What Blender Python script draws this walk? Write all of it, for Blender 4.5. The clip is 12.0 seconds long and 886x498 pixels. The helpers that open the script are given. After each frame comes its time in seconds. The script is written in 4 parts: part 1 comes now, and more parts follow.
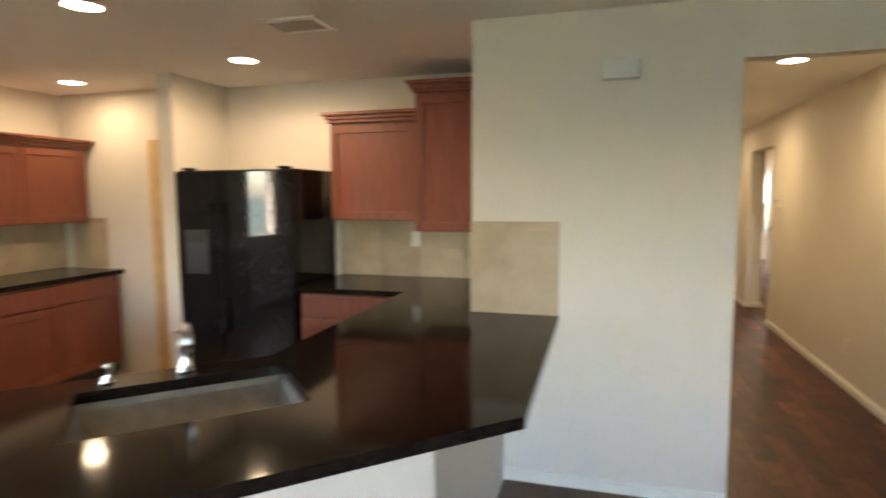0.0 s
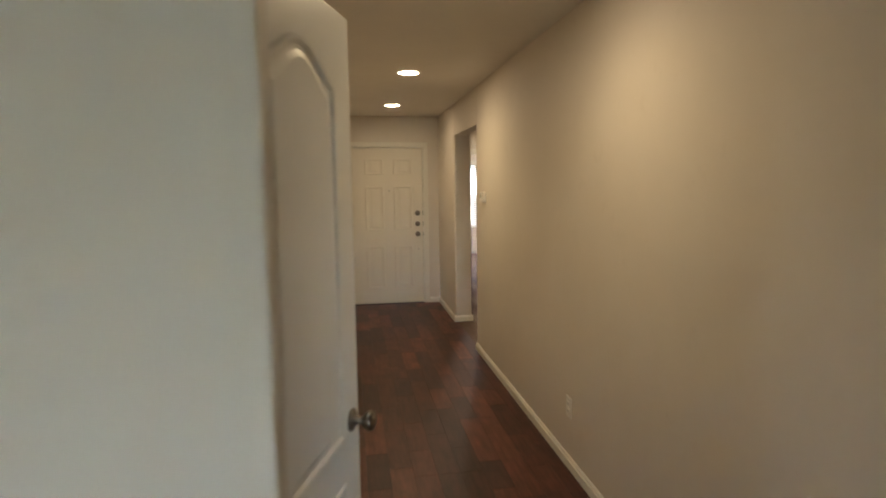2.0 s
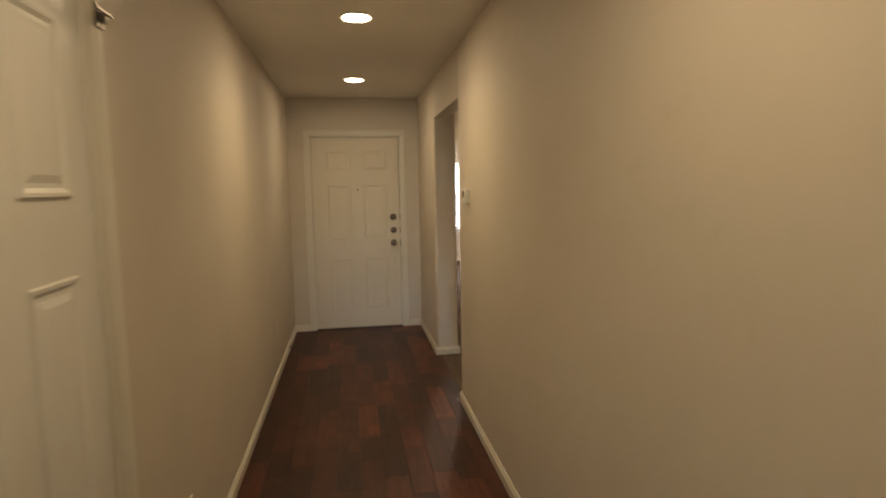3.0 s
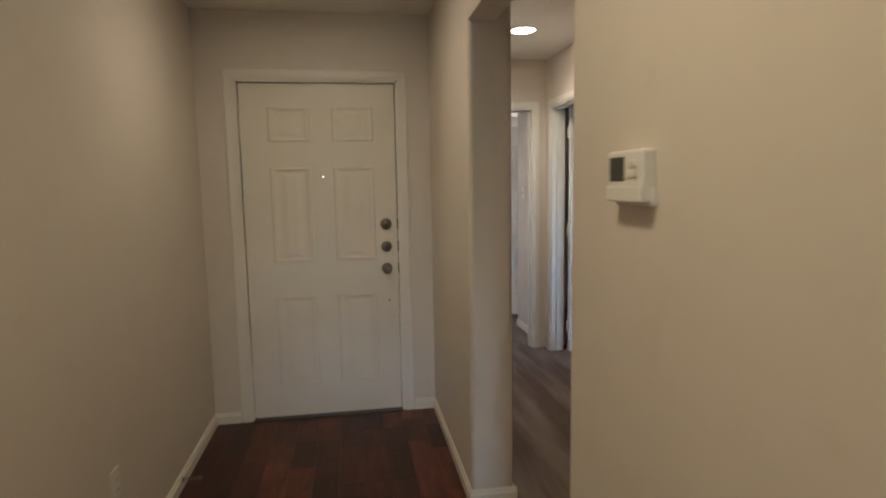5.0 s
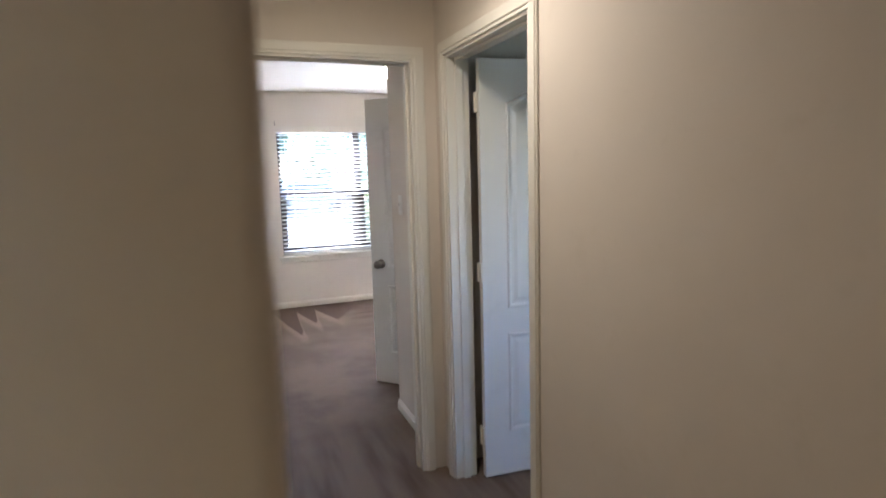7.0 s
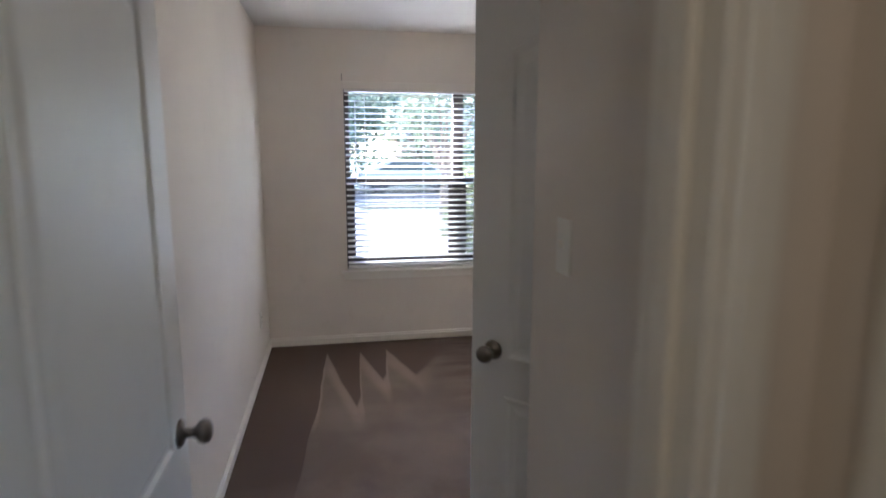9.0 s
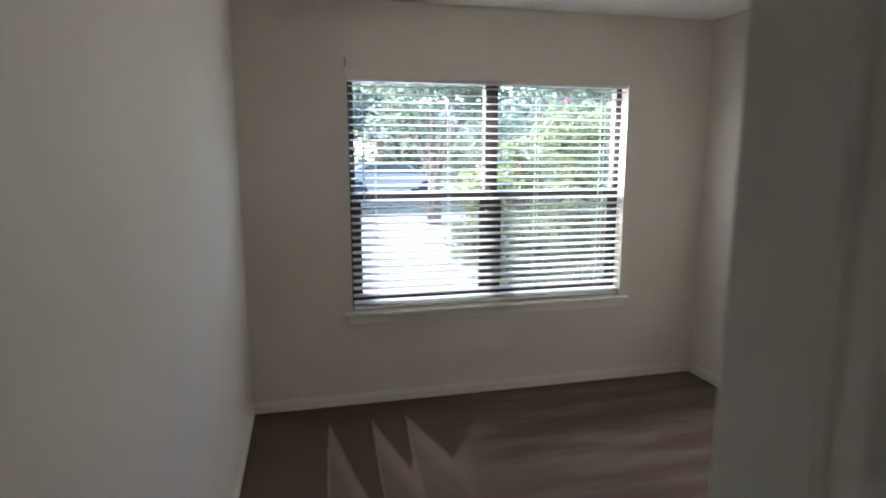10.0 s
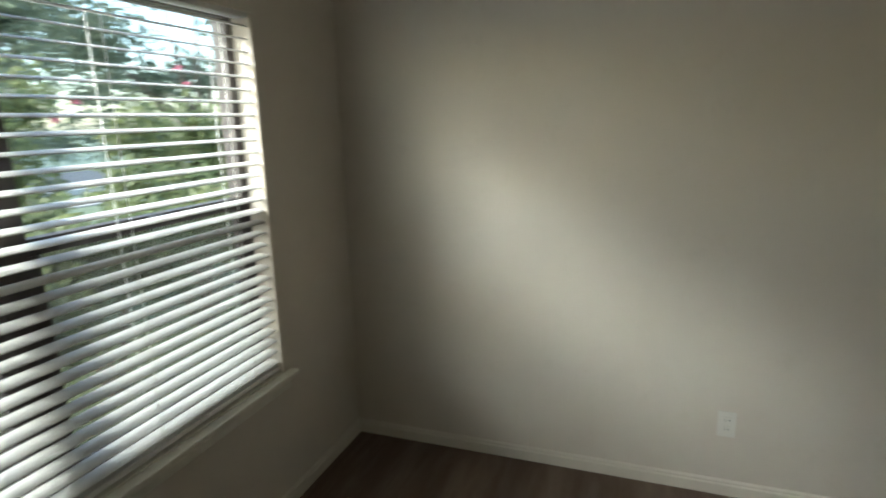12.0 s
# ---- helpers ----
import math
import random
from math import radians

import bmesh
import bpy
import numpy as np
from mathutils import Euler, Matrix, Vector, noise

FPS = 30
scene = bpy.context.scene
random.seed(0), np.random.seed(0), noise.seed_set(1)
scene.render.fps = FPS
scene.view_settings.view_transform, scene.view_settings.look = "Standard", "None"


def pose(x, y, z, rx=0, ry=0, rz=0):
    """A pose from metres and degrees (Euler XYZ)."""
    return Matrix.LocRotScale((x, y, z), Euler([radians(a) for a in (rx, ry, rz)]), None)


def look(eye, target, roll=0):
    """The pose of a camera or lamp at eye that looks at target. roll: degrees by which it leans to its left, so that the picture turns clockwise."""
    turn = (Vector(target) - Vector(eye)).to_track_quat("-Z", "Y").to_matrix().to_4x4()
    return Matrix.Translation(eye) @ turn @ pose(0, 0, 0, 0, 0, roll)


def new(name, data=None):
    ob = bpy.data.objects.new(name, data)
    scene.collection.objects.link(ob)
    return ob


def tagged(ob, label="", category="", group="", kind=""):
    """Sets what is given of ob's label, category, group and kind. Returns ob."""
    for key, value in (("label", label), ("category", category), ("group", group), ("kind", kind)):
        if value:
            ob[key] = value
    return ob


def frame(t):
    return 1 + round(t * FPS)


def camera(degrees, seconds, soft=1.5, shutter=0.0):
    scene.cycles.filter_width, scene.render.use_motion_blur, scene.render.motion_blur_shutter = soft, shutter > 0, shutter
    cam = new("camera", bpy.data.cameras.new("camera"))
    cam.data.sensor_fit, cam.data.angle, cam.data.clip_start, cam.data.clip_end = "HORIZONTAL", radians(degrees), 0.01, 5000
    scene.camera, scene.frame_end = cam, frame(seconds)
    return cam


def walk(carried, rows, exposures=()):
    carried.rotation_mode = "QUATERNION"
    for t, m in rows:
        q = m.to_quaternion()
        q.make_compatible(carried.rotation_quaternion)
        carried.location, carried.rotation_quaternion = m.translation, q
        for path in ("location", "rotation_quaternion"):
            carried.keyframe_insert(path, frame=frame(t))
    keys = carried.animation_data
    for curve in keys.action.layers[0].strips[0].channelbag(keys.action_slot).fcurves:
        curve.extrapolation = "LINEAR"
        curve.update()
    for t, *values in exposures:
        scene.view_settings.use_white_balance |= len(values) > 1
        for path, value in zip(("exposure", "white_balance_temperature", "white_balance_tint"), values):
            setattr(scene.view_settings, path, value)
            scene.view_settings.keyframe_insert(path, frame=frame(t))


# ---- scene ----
cam = camera(75.6, 12.0, soft=1.8, shutter=0.5)
PATH = [
    (0, (-0.489, -9.727, 1.542), (-1.038, -7.813, 1.355), -0.3),
    (0.3, (-0.385, -9.433, 1.516), (-0.704, -7.465, 1.353), -0.7),
    (0.5, (-0.342, -9.188, 1.515), (-0.511, -7.203, 1.338), -0.8),
    (0.7, (-0.275, -8.971, 1.54), (-0.333, -6.982, 1.341), -0.9),
    (1, (-0.137, -8.666, 1.56), (-0.049, -6.681, 1.331), -0.1),
    (1.5, (0.074, -8.073, 1.567), (0.337, -6.103, 1.341), -0.6),
    (2, (0.207, -7.462, 1.554), (0.521, -5.5, 1.332), -0.7),
    (2.5, (0.466, -6.817, 1.513), (0.787, -4.854, 1.3), -0.9),
    (3, (0.623, -6.13, 1.511), (0.937, -4.166, 1.293), -1.0),
    (4.8, (0.828, -3.798, 1.45), (1.141, -1.834, 1.232), -0.7),
    (5, (0.861, -3.525, 1.441), (1.173, -1.563, 1.211), -1.0),
    (5.5, (0.947, -2.942, 1.468), (1.279, -0.984, 1.231), -1.0),
    (6, (1.098, -2.419, 1.505), (1.526, -0.48, 1.264), -0.9),
    (6.5, (1.315, -1.893, 1.515), (1.963, -0.018, 1.26), -1.3),
    (6.7, (1.393, -1.721, 1.519), (2.109, 0.129, 1.262), -1.4),
    (8.3, (1.998, -0.097, 1.537), (2.423, 1.829, 1.204), -0.9),
    (8.5, (2.013, 0.146, 1.55), (2.389, 2.083, 1.226), -0.1),
    (8.6, (2.011, 0.235, 1.554), (2.384, 2.173, 1.227), -0.5),
    (9, (2.03, 0.679, 1.516), (2.397, 2.618, 1.189), 0.1),
    (9.3, (2.034, 1.013, 1.552), (2.393, 2.953, 1.224), -0.3),
    (9.5, (2.027, 1.213, 1.56), (2.381, 3.153, 1.229), -0.5),
    (10, (1.859, 1.757, 1.563), (2.318, 3.676, 1.237), -0.1),
    (10.5, (1.967, 2.304, 1.568), (2.609, 4.165, 1.215), -0.2),
    (11, (2.032, 2.782, 1.574), (3.05, 4.462, 1.197), -0.4),
    (11.5, (2.075, 3.256, 1.614), (3.551, 4.54, 1.198), -0.6),
    (12, (2.098, 3.817, 1.61), (3.928, 4.492, 1.167), -1.6),
]
EXPOSURES = [(0, 6.55, 6900, 17), (0.7, 6.4, 6600, 18), (1.5, 6.0, 6250, 20), (2.5, 5.9, 6500, 14), (3.2, 5.7, 6700, 18), (4.8, 5.7, 5600, 17), (6.5, 5.7, 5400, 17), (8.5, 4.45, 5450, 19), (9.5, 4.15, 5500, 16), (10.5, 3.25, 5700, 8), (12.0, 2.5, 6150, 1)]
walk(cam, [(t, look(eye, target, roll)) for t, eye, target, roll in PATH], EXPOSURES)

# ---- world and large lights ----
H = 2.44
world = bpy.data.worlds.new("world")
scene.world = world
world.use_nodes = True
wn = world.node_tree
sky = wn.nodes.new("ShaderNodeTexSky")
sky.sky_type = "NISHITA"
sky.sun_disc = False
sky.sun_elevation = radians(33)
sky.sun_rotation = radians(312)
sky.dust_density = 1.5
wn.links.new(sky.outputs["Color"], wn.nodes["Background"].inputs["Color"])
wn.nodes["Background"].inputs["Strength"].default_value = 0.13

sun_data = bpy.data.lights.new("sun", "SUN")
sun_data.energy = 1.4
sun_data.angle = radians(30)
sun_data.color = (1.0, 0.98, 0.95)
sun = new("sun", sun_data)
sun.rotation_euler = (radians(57), 0, radians(-132))


# ---- materials ----
def material(name, rough=0.6, metal=0.0, spec=0.5):
    m = bpy.data.materials.new(name)
    m.use_nodes = True
    p = m.node_tree.nodes["Principled BSDF"]
    p.inputs["Roughness"].default_value = rough
    p.inputs["Metallic"].default_value = metal
    p.inputs["Specular IOR Level"].default_value = spec
    return m, m.node_tree, p


def node(nt, kind, **inputs):
    n = nt.nodes.new(kind)
    for k, v in inputs.items():
        n.inputs[k.replace("_", " ")].default_value = v
    return n


def coords(nt, scale=(1, 1, 1)):
    g = nt.nodes.new("ShaderNodeNewGeometry")
    mp = nt.nodes.new("ShaderNodeMapping")
    mp.inputs["Scale"].default_value = scale
    nt.links.new(g.outputs["Position"], mp.inputs["Vector"])
    return mp.outputs["Vector"]


def noise_tex(nt, vec, scale, detail=3.0, rough=0.55):
    n = node(nt, "ShaderNodeTexNoise", Scale=scale, Detail=detail, Roughness=rough)
    nt.links.new(vec, n.inputs["Vector"])
    return n.outputs["Fac"]


def ramp(nt, fac, stops):
    r = nt.nodes.new("ShaderNodeValToRGB")
    els = r.color_ramp.elements
    while len(els) < len(stops):
        els.new(0.5)
    for e, (pos, col) in zip(els, stops):
        e.position, e.color = pos, (*col, 1)
    nt.links.new(fac, r.inputs["Fac"])
    return r.outputs["Color"]


def mix(nt, fac, a, b, blend="MIX"):
    m = nt.nodes.new("ShaderNodeMix")
    m.data_type, m.blend_type = "RGBA", blend
    for sock, v in ((m.inputs[0], fac), (m.inputs[6], a), (m.inputs[7], b)):
        if isinstance(v, (int, float)):
            sock.default_value = v
        elif isinstance(v, tuple):
            sock.default_value = (*v, 1)
        else:
            nt.links.new(v, sock)
    return m.outputs[2]


def bump(nt, p, height, strength, dist=0.001):
    b = node(nt, "ShaderNodeBump", Strength=strength, Distance=dist)
    nt.links.new(height, b.inputs["Height"])
    nt.links.new(b.outputs["Normal"], p.inputs["Normal"])


def scale3(c, k):
    return tuple(v * k for v in c)


def paint(name, col, rough=0.55, grain=90, strength=0.25, vary=0.05, spec=0.35):
    m, nt, p = material(name, rough, spec=spec)
    v = coords(nt)
    big = noise_tex(nt, v, 1.3, 4)
    c = ramp(nt, big, [(0.3, scale3(col, 1 - vary)), (0.7, scale3(col, 1 + vary * 0.4))])
    scuff = ramp(nt, noise_tex(nt, v, 7, 5, 0.7), [(0.28, (0.96, 0.955, 0.945)), (0.42, (1, 1, 1))])
    nt.links.new(mix(nt, 1.0, c, scuff, "MULTIPLY"), p.inputs["Base Color"])
    bump(nt, p, noise_tex(nt, v, grain, 4, 0.6), strength)
    return m


WALL = paint("wall_paint", (0.69, 0.63, 0.55), 0.6, 85, 0.35)
CEIL = paint("ceiling_paint", (0.80, 0.77, 0.71), 0.85, 60, 0.6)
TRIM = paint("trim_paint", (0.77, 0.74, 0.66), 0.38, 30, 0.05, 0.03)
WALLTRIM = paint("baseboard_paint", (0.70, 0.65, 0.57), 0.42, 30, 0.05, 0.04)
DOORP = paint("door_paint", (0.78, 0.77, 0.73), 0.35, 40, 0.06, 0.03)
FRONTP = paint("front_door_paint", (0.74, 0.69, 0.59), 0.35, 40, 0.06, 0.04)
PLASTIC = paint("white_plastic", (0.76, 0.74, 0.68), 0.35, 50, 0.02, 0.02)
BLINDM = paint("blind_slat", (0.80, 0.79, 0.76), 0.4, 40, 0.05, 0.02)


def simple(name, col, rough, metal=0.0, vary=0.15, sc=20, spec=0.5):
    m, nt, p = material(name, rough, metal, spec)
    v = coords(nt)
    n = noise_tex(nt, v, sc, 4)
    nt.links.new(ramp(nt, n, [(0.3, scale3(col, 1 - vary)), (0.7, scale3(col, 1 + vary))]), p.inputs["Base Color"])
    r = node(nt, "ShaderNodeMapRange", To_Min=rough * 0.8, To_Max=min(1, rough * 1.25))
    nt.links.new(noise_tex(nt, v, sc * 3, 3), r.inputs["Value"])
    nt.links.new(r.outputs["Result"], p.inputs["Roughness"])
    return m


NICKEL = simple("satin_nickel", (0.22, 0.20, 0.175), 0.32, 1.0)
CHROME = simple("chrome", (0.75, 0.75, 0.76), 0.12, 1.0, 0.03)
STEEL = simple("brushed_steel", (0.55, 0.53, 0.5), 0.3, 1.0)
BRONZE = simple("dark_window_frame", (0.055, 0.045, 0.04), 0.45, 0.0)
DARK = simple("dark_plastic", (0.02, 0.02, 0.022), 0.35)
BLACKAPP = simple("black_enamel", (0.008, 0.008, 0.009), 0.05, 0.0, 0.15, 20, 0.3)
CHROMEGREY = simple("grey_display", (0.05, 0.055, 0.05), 0.2)
PINE = simple("bare_pine", (0.60, 0.40, 0.19), 0.6, 0.0, 0.12, 8)
CONCRETE = simple("concrete", (0.44, 0.415, 0.395), 0.9, 0.0, 0.12, 3)
ROADM = simple("asphalt", (0.10, 0.10, 0.10), 0.9, 0.0, 0.2, 5)
BARK = simple("bark", (0.16, 0.12, 0.09), 0.95, 0.0, 0.3, 12)
SIDING = simple("outer_brick", (0.36, 0.25, 0.19), 0.85, 0.0, 0.2, 6)
ROOFM = simple("roof_shingle", (0.13, 0.12, 0.11), 0.9, 0.0, 0.2, 6)
CARPAINT = simple("car_paint", (0.26, 0.25, 0.24), 0.3, 0.2, 0.03)
TYRE = simple("tyre_rubber", (0.02, 0.02, 0.02), 0.8)


def floor_wood():
    m, nt, p = material("laminate_wood", 0.42, spec=0.35)
    info = nt.nodes.new("ShaderNodeObjectInfo")
    v = coords(nt, (14, 1.2, 1))
    off = nt.nodes.new("ShaderNodeVectorMath")
    off.operation = "ADD"
    sc = node(nt, "ShaderNodeMath")
    sc.operation = "MULTIPLY"
    sc.inputs[1].default_value = 37.0
    nt.links.new(info.outputs["Random"], sc.inputs[0])
    nt.links.new(v, off.inputs[0])
    nt.links.new(sc.outputs[0], off.inputs[1])
    grain = noise_tex(nt, off.outputs[0], 3.0, 7, 0.62)
    base = ramp(nt, info.outputs["Random"], [(0.0, (0.044, 0.016, 0.013)), (0.45, (0.08, 0.026, 0.018)), (0.8, (0.122, 0.038, 0.025)), (1.0, (0.175, 0.060, 0.036))])
    g = ramp(nt, grain, [(0.25, (0.45, 0.42, 0.4)), (0.6, (1.0, 1.0, 1.0)), (0.85, (1.3, 1.25, 1.2))])
    blot = ramp(nt, noise_tex(nt, coords(nt, (1.6, 0.9, 1)), 6.0, 4, 0.6), [(0.3, (0.62, 0.60, 0.60)), (0.5, (1.0, 1.0, 1.0)), (0.72, (1.4, 1.3, 1.25))])
    nt.links.new(mix(nt, 1.0, mix(nt, 1.0, base, g, "MULTIPLY"), blot, "MULTIPLY"), p.inputs["Base Color"])
    bump(nt, p, grain, 0.12)
    return m


WOODFLOOR = floor_wood()


def cherry(name, axis_scale):
    m, nt, p = material(name, 0.34)
    v = coords(nt, axis_scale)
    g = noise_tex(nt, v, 4, 6, 0.6)
    nt.links.new(ramp(nt, g, [(0.2, (0.13, 0.037, 0.021)), (0.55, (0.205, 0.060, 0.033)), (0.9, (0.275, 0.09, 0.05))]), p.inputs["Base Color"])
    bump(nt, p, g, 0.06)
    return m


CHERRY = cherry("cherry_wood", (9, 9, 0.8))


def carpet_mat(name, dark, light):
    m, nt, p = material(name, 0.95, spec=0.1)
    v = coords(nt)
    # pile brushed by a vacuum cleaner: wedges below the window, long sweeps beside them, soft patches elsewhere
    def math2(op, a, c):
        n = nt.nodes.new("ShaderNodeMath")
        n.operation = op
        for sock, val in zip(n.inputs, (a, c)):
            if isinstance(val, (int, float)):
                sock.default_value = val
            else:
                nt.links.new(val, sock)
        return n.outputs[0]

    def band(val, lo, hi):
        r = nt.nodes.new("ShaderNodeMapRange")
        r.interpolation_type = "SMOOTHSTEP"
        r.inputs["From Min"].default_value, r.inputs["From Max"].default_value = lo, hi
        nt.links.new(val, r.inputs["Value"])
        return r.outputs["Result"]
    sep = nt.nodes.new("ShaderNodeSeparateXYZ")
    wob = nt.nodes.new("ShaderNodeVectorMath")
    wob.operation = "MULTIPLY_ADD"
    nz = node(nt, "ShaderNodeTexNoise", Scale=1.7, Detail=3.0)
    nt.links.new(v, nz.inputs["Vector"])
    nt.links.new(nz.outputs["Color"], wob.inputs[0])
    wob.inputs[1].default_value = (0.05, 0.10, 0)
    nt.links.new(v, wob.inputs[2])
    nt.links.new(wob.outputs[0], sep.inputs[0])
    px, py = sep.outputs["X"], sep.outputs["Y"]
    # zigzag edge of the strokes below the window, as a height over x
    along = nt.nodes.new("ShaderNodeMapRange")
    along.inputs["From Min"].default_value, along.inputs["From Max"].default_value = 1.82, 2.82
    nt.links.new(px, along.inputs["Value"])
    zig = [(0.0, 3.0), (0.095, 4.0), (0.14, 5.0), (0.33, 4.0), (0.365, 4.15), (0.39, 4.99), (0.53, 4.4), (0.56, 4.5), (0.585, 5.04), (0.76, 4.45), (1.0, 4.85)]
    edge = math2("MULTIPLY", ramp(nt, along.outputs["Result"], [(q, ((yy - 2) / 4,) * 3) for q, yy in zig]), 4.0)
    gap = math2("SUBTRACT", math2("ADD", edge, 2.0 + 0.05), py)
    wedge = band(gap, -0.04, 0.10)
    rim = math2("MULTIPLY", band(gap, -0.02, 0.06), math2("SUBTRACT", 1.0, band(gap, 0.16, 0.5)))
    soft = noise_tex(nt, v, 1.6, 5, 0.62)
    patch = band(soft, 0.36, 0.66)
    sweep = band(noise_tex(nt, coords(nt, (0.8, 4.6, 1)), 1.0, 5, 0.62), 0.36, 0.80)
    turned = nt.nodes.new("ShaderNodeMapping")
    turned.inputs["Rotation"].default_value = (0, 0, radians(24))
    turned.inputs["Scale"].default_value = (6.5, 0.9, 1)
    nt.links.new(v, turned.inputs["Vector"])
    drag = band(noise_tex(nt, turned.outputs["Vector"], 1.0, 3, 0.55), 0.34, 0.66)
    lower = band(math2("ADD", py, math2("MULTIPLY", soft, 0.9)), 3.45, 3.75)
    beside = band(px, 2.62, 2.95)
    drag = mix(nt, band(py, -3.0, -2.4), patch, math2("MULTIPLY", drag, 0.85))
    # past the bedroom door the patches start from a lighter base tone
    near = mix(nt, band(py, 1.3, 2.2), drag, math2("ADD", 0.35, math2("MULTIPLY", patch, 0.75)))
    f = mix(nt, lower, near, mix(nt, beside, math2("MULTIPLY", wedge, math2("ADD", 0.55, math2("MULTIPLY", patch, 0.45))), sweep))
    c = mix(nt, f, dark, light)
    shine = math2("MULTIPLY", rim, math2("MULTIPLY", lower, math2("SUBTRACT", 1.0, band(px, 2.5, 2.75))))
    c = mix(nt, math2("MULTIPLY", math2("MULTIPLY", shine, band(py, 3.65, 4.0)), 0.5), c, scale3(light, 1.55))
    fib = ramp(nt, noise_tex(nt, v, 420, 2), [(0.3, (0.72, 0.72, 0.72)), (0.7, (1.15, 1.15, 1.15))])
    nt.links.new(mix(nt, 1.0, c, fib, "MULTIPLY"), p.inputs["Base Color"])
    bump(nt, p, noise_tex(nt, v, 300, 3), 0.9, 0.004)
    return m


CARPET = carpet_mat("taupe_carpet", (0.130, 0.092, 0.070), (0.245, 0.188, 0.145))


def granite():
    m, nt, p = material("black_granite", 0.08, spec=0.13)
    v = coords(nt)
    vo = node(nt, "ShaderNodeTexVoronoi", Scale=140.0)
    nt.links.new(v, vo.inputs["Vector"])
    c1 = ramp(nt, vo.outputs["Distance"], [(0.0, (0.06, 0.045, 0.035)), (0.25, (0.016, 0.012, 0.010)), (1.0, (0.006, 0.005, 0.005))])
    c2 = ramp(nt, noise_tex(nt, v, 30, 5), [(0.35, (0.5, 0.5, 0.5)), (0.7, (1.5, 1.35, 1.2))])
    nt.links.new(mix(nt, 1.0, c1, c2, "MULTIPLY"), p.inputs["Base Color"])
    return m


GRANITE = granite()


def travertine():
    m, nt, p = material("travertine_tile", 0.4)
    info = nt.nodes.new("ShaderNodeObjectInfo")
    v = coords(nt, (1, 1, 1.2))
    n = noise_tex(nt, v, 4.5, 7, 0.52)
    c = ramp(nt, n, [(0.25, (0.36, 0.265, 0.165)), (0.5, (0.44, 0.34, 0.22)), (0.8, (0.51, 0.41, 0.285))])
    t = ramp(nt, info.outputs["Random"], [(0, (0.85, 0.85, 0.85)), (1, (1.1, 1.08, 1.05))])
    nt.links.new(mix(nt, 1.0, c, t, "MULTIPLY"), p.inputs["Base Color"])
    bump(nt, p, n, 0.2)
    return m


TRAV = travertine()
KTILE = simple("floor_tile", (0.42, 0.34, 0.25), 0.35, 0, 0.14, 7)
GROUT = simple("grout", (0.40, 0.34, 0.27), 0.9, 0, 0.1, 60)


def glowing(name, col, strength):
    m, nt, p = material(name, 0.5)
    p.inputs["Base Color"].default_value = (0.9, 0.9, 0.88, 1)
    p.inputs["Emission Color"].default_value = (*col, 1)
    p.inputs["Emission Strength"].default_value = strength
    return m


LAMPGLOW = glowing("lamp_lens_glow", (1.0, 0.80, 0.50), 1.6)
BOWLGLOW = glowing("lamp_bowl_glow", (1.0, 0.92, 0.8), 1.2)


def pane_glass():
    m, nt, p = material("window_glass", 0.02)
    p.inputs["Base Color"].default_value = (0.95, 0.98, 0.97, 1)
    p.inputs["Transmission Weight"].default_value = 1.0
    p.inputs["IOR"].default_value = 1.02
    return m


GLASS = pane_glass()


def screen_mat():
    m, nt, p = material("insect_screen", 0.8)
    p.inputs["Base Color"].default_value = (0.22, 0.22, 0.22, 1)
    tr = nt.nodes.new("ShaderNodeBsdfTransparent")
    mx = nt.nodes.new("ShaderNodeMixShader")
    mx.inputs[0].default_value = 0.40
    nt.links.new(tr.outputs[0], mx.inputs[1])
    nt.links.new(p.outputs[0], mx.inputs[2])
    nt.links.new(mx.outputs[0], nt.nodes["Material Output"].inputs["Surface"])
    return m


SCREEN = screen_mat()


def leaf_mat(name, a, b, through_light=0.45):
    m, nt, p = material(name, 0.5)
    v = coords(nt)
    nt.links.new(ramp(nt, noise_tex(nt, v, 3.5, 4), [(0.3, a), (0.7, b)]), p.inputs["Base Color"])
    tl = nt.nodes.new("ShaderNodeBsdfTranslucent")
    nt.links.new(ramp(nt, noise_tex(nt, v, 3.5, 4), [(0.3, scale3(a, 1.6)), (0.7, scale3(b, 1.8))]), tl.inputs["Color"])
    mx = nt.nodes.new("ShaderNodeMixShader")
    mx.inputs[0].default_value = through_light
    nt.links.new(p.outputs[0], mx.inputs[1])
    nt.links.new(tl.outputs[0], mx.inputs[2])
    nt.links.new(mx.outputs[0], nt.nodes["Material Output"].inputs["Surface"])
    return m


LEAF = leaf_mat("tree_leaf", (0.095, 0.115, 0.075), (0.16, 0.18, 0.12))
LEAF2 = leaf_mat("shrub_leaf", (0.09, 0.115, 0.05), (0.20, 0.21, 0.09))
FLOWER = simple("pink_flower", (0.7, 0.18, 0.25), 0.6)
GRASS = leaf_mat("lawn", (0.10, 0.13, 0.05), (0.19, 0.20, 0.09), 0.0)


# ---- mesh helpers ----
def mesh_object(name, bm, mat, parent=None, smooth=False):
    me = bpy.data.meshes.new(name)
    bm.normal_update()
    bm.to_mesh(me)
    bm.free()
    me.materials.append(mat)
    if smooth:
        for f in me.polygons:
            f.use_smooth = True
    ob = new(name, me)
    ob.parent = parent
    return ob


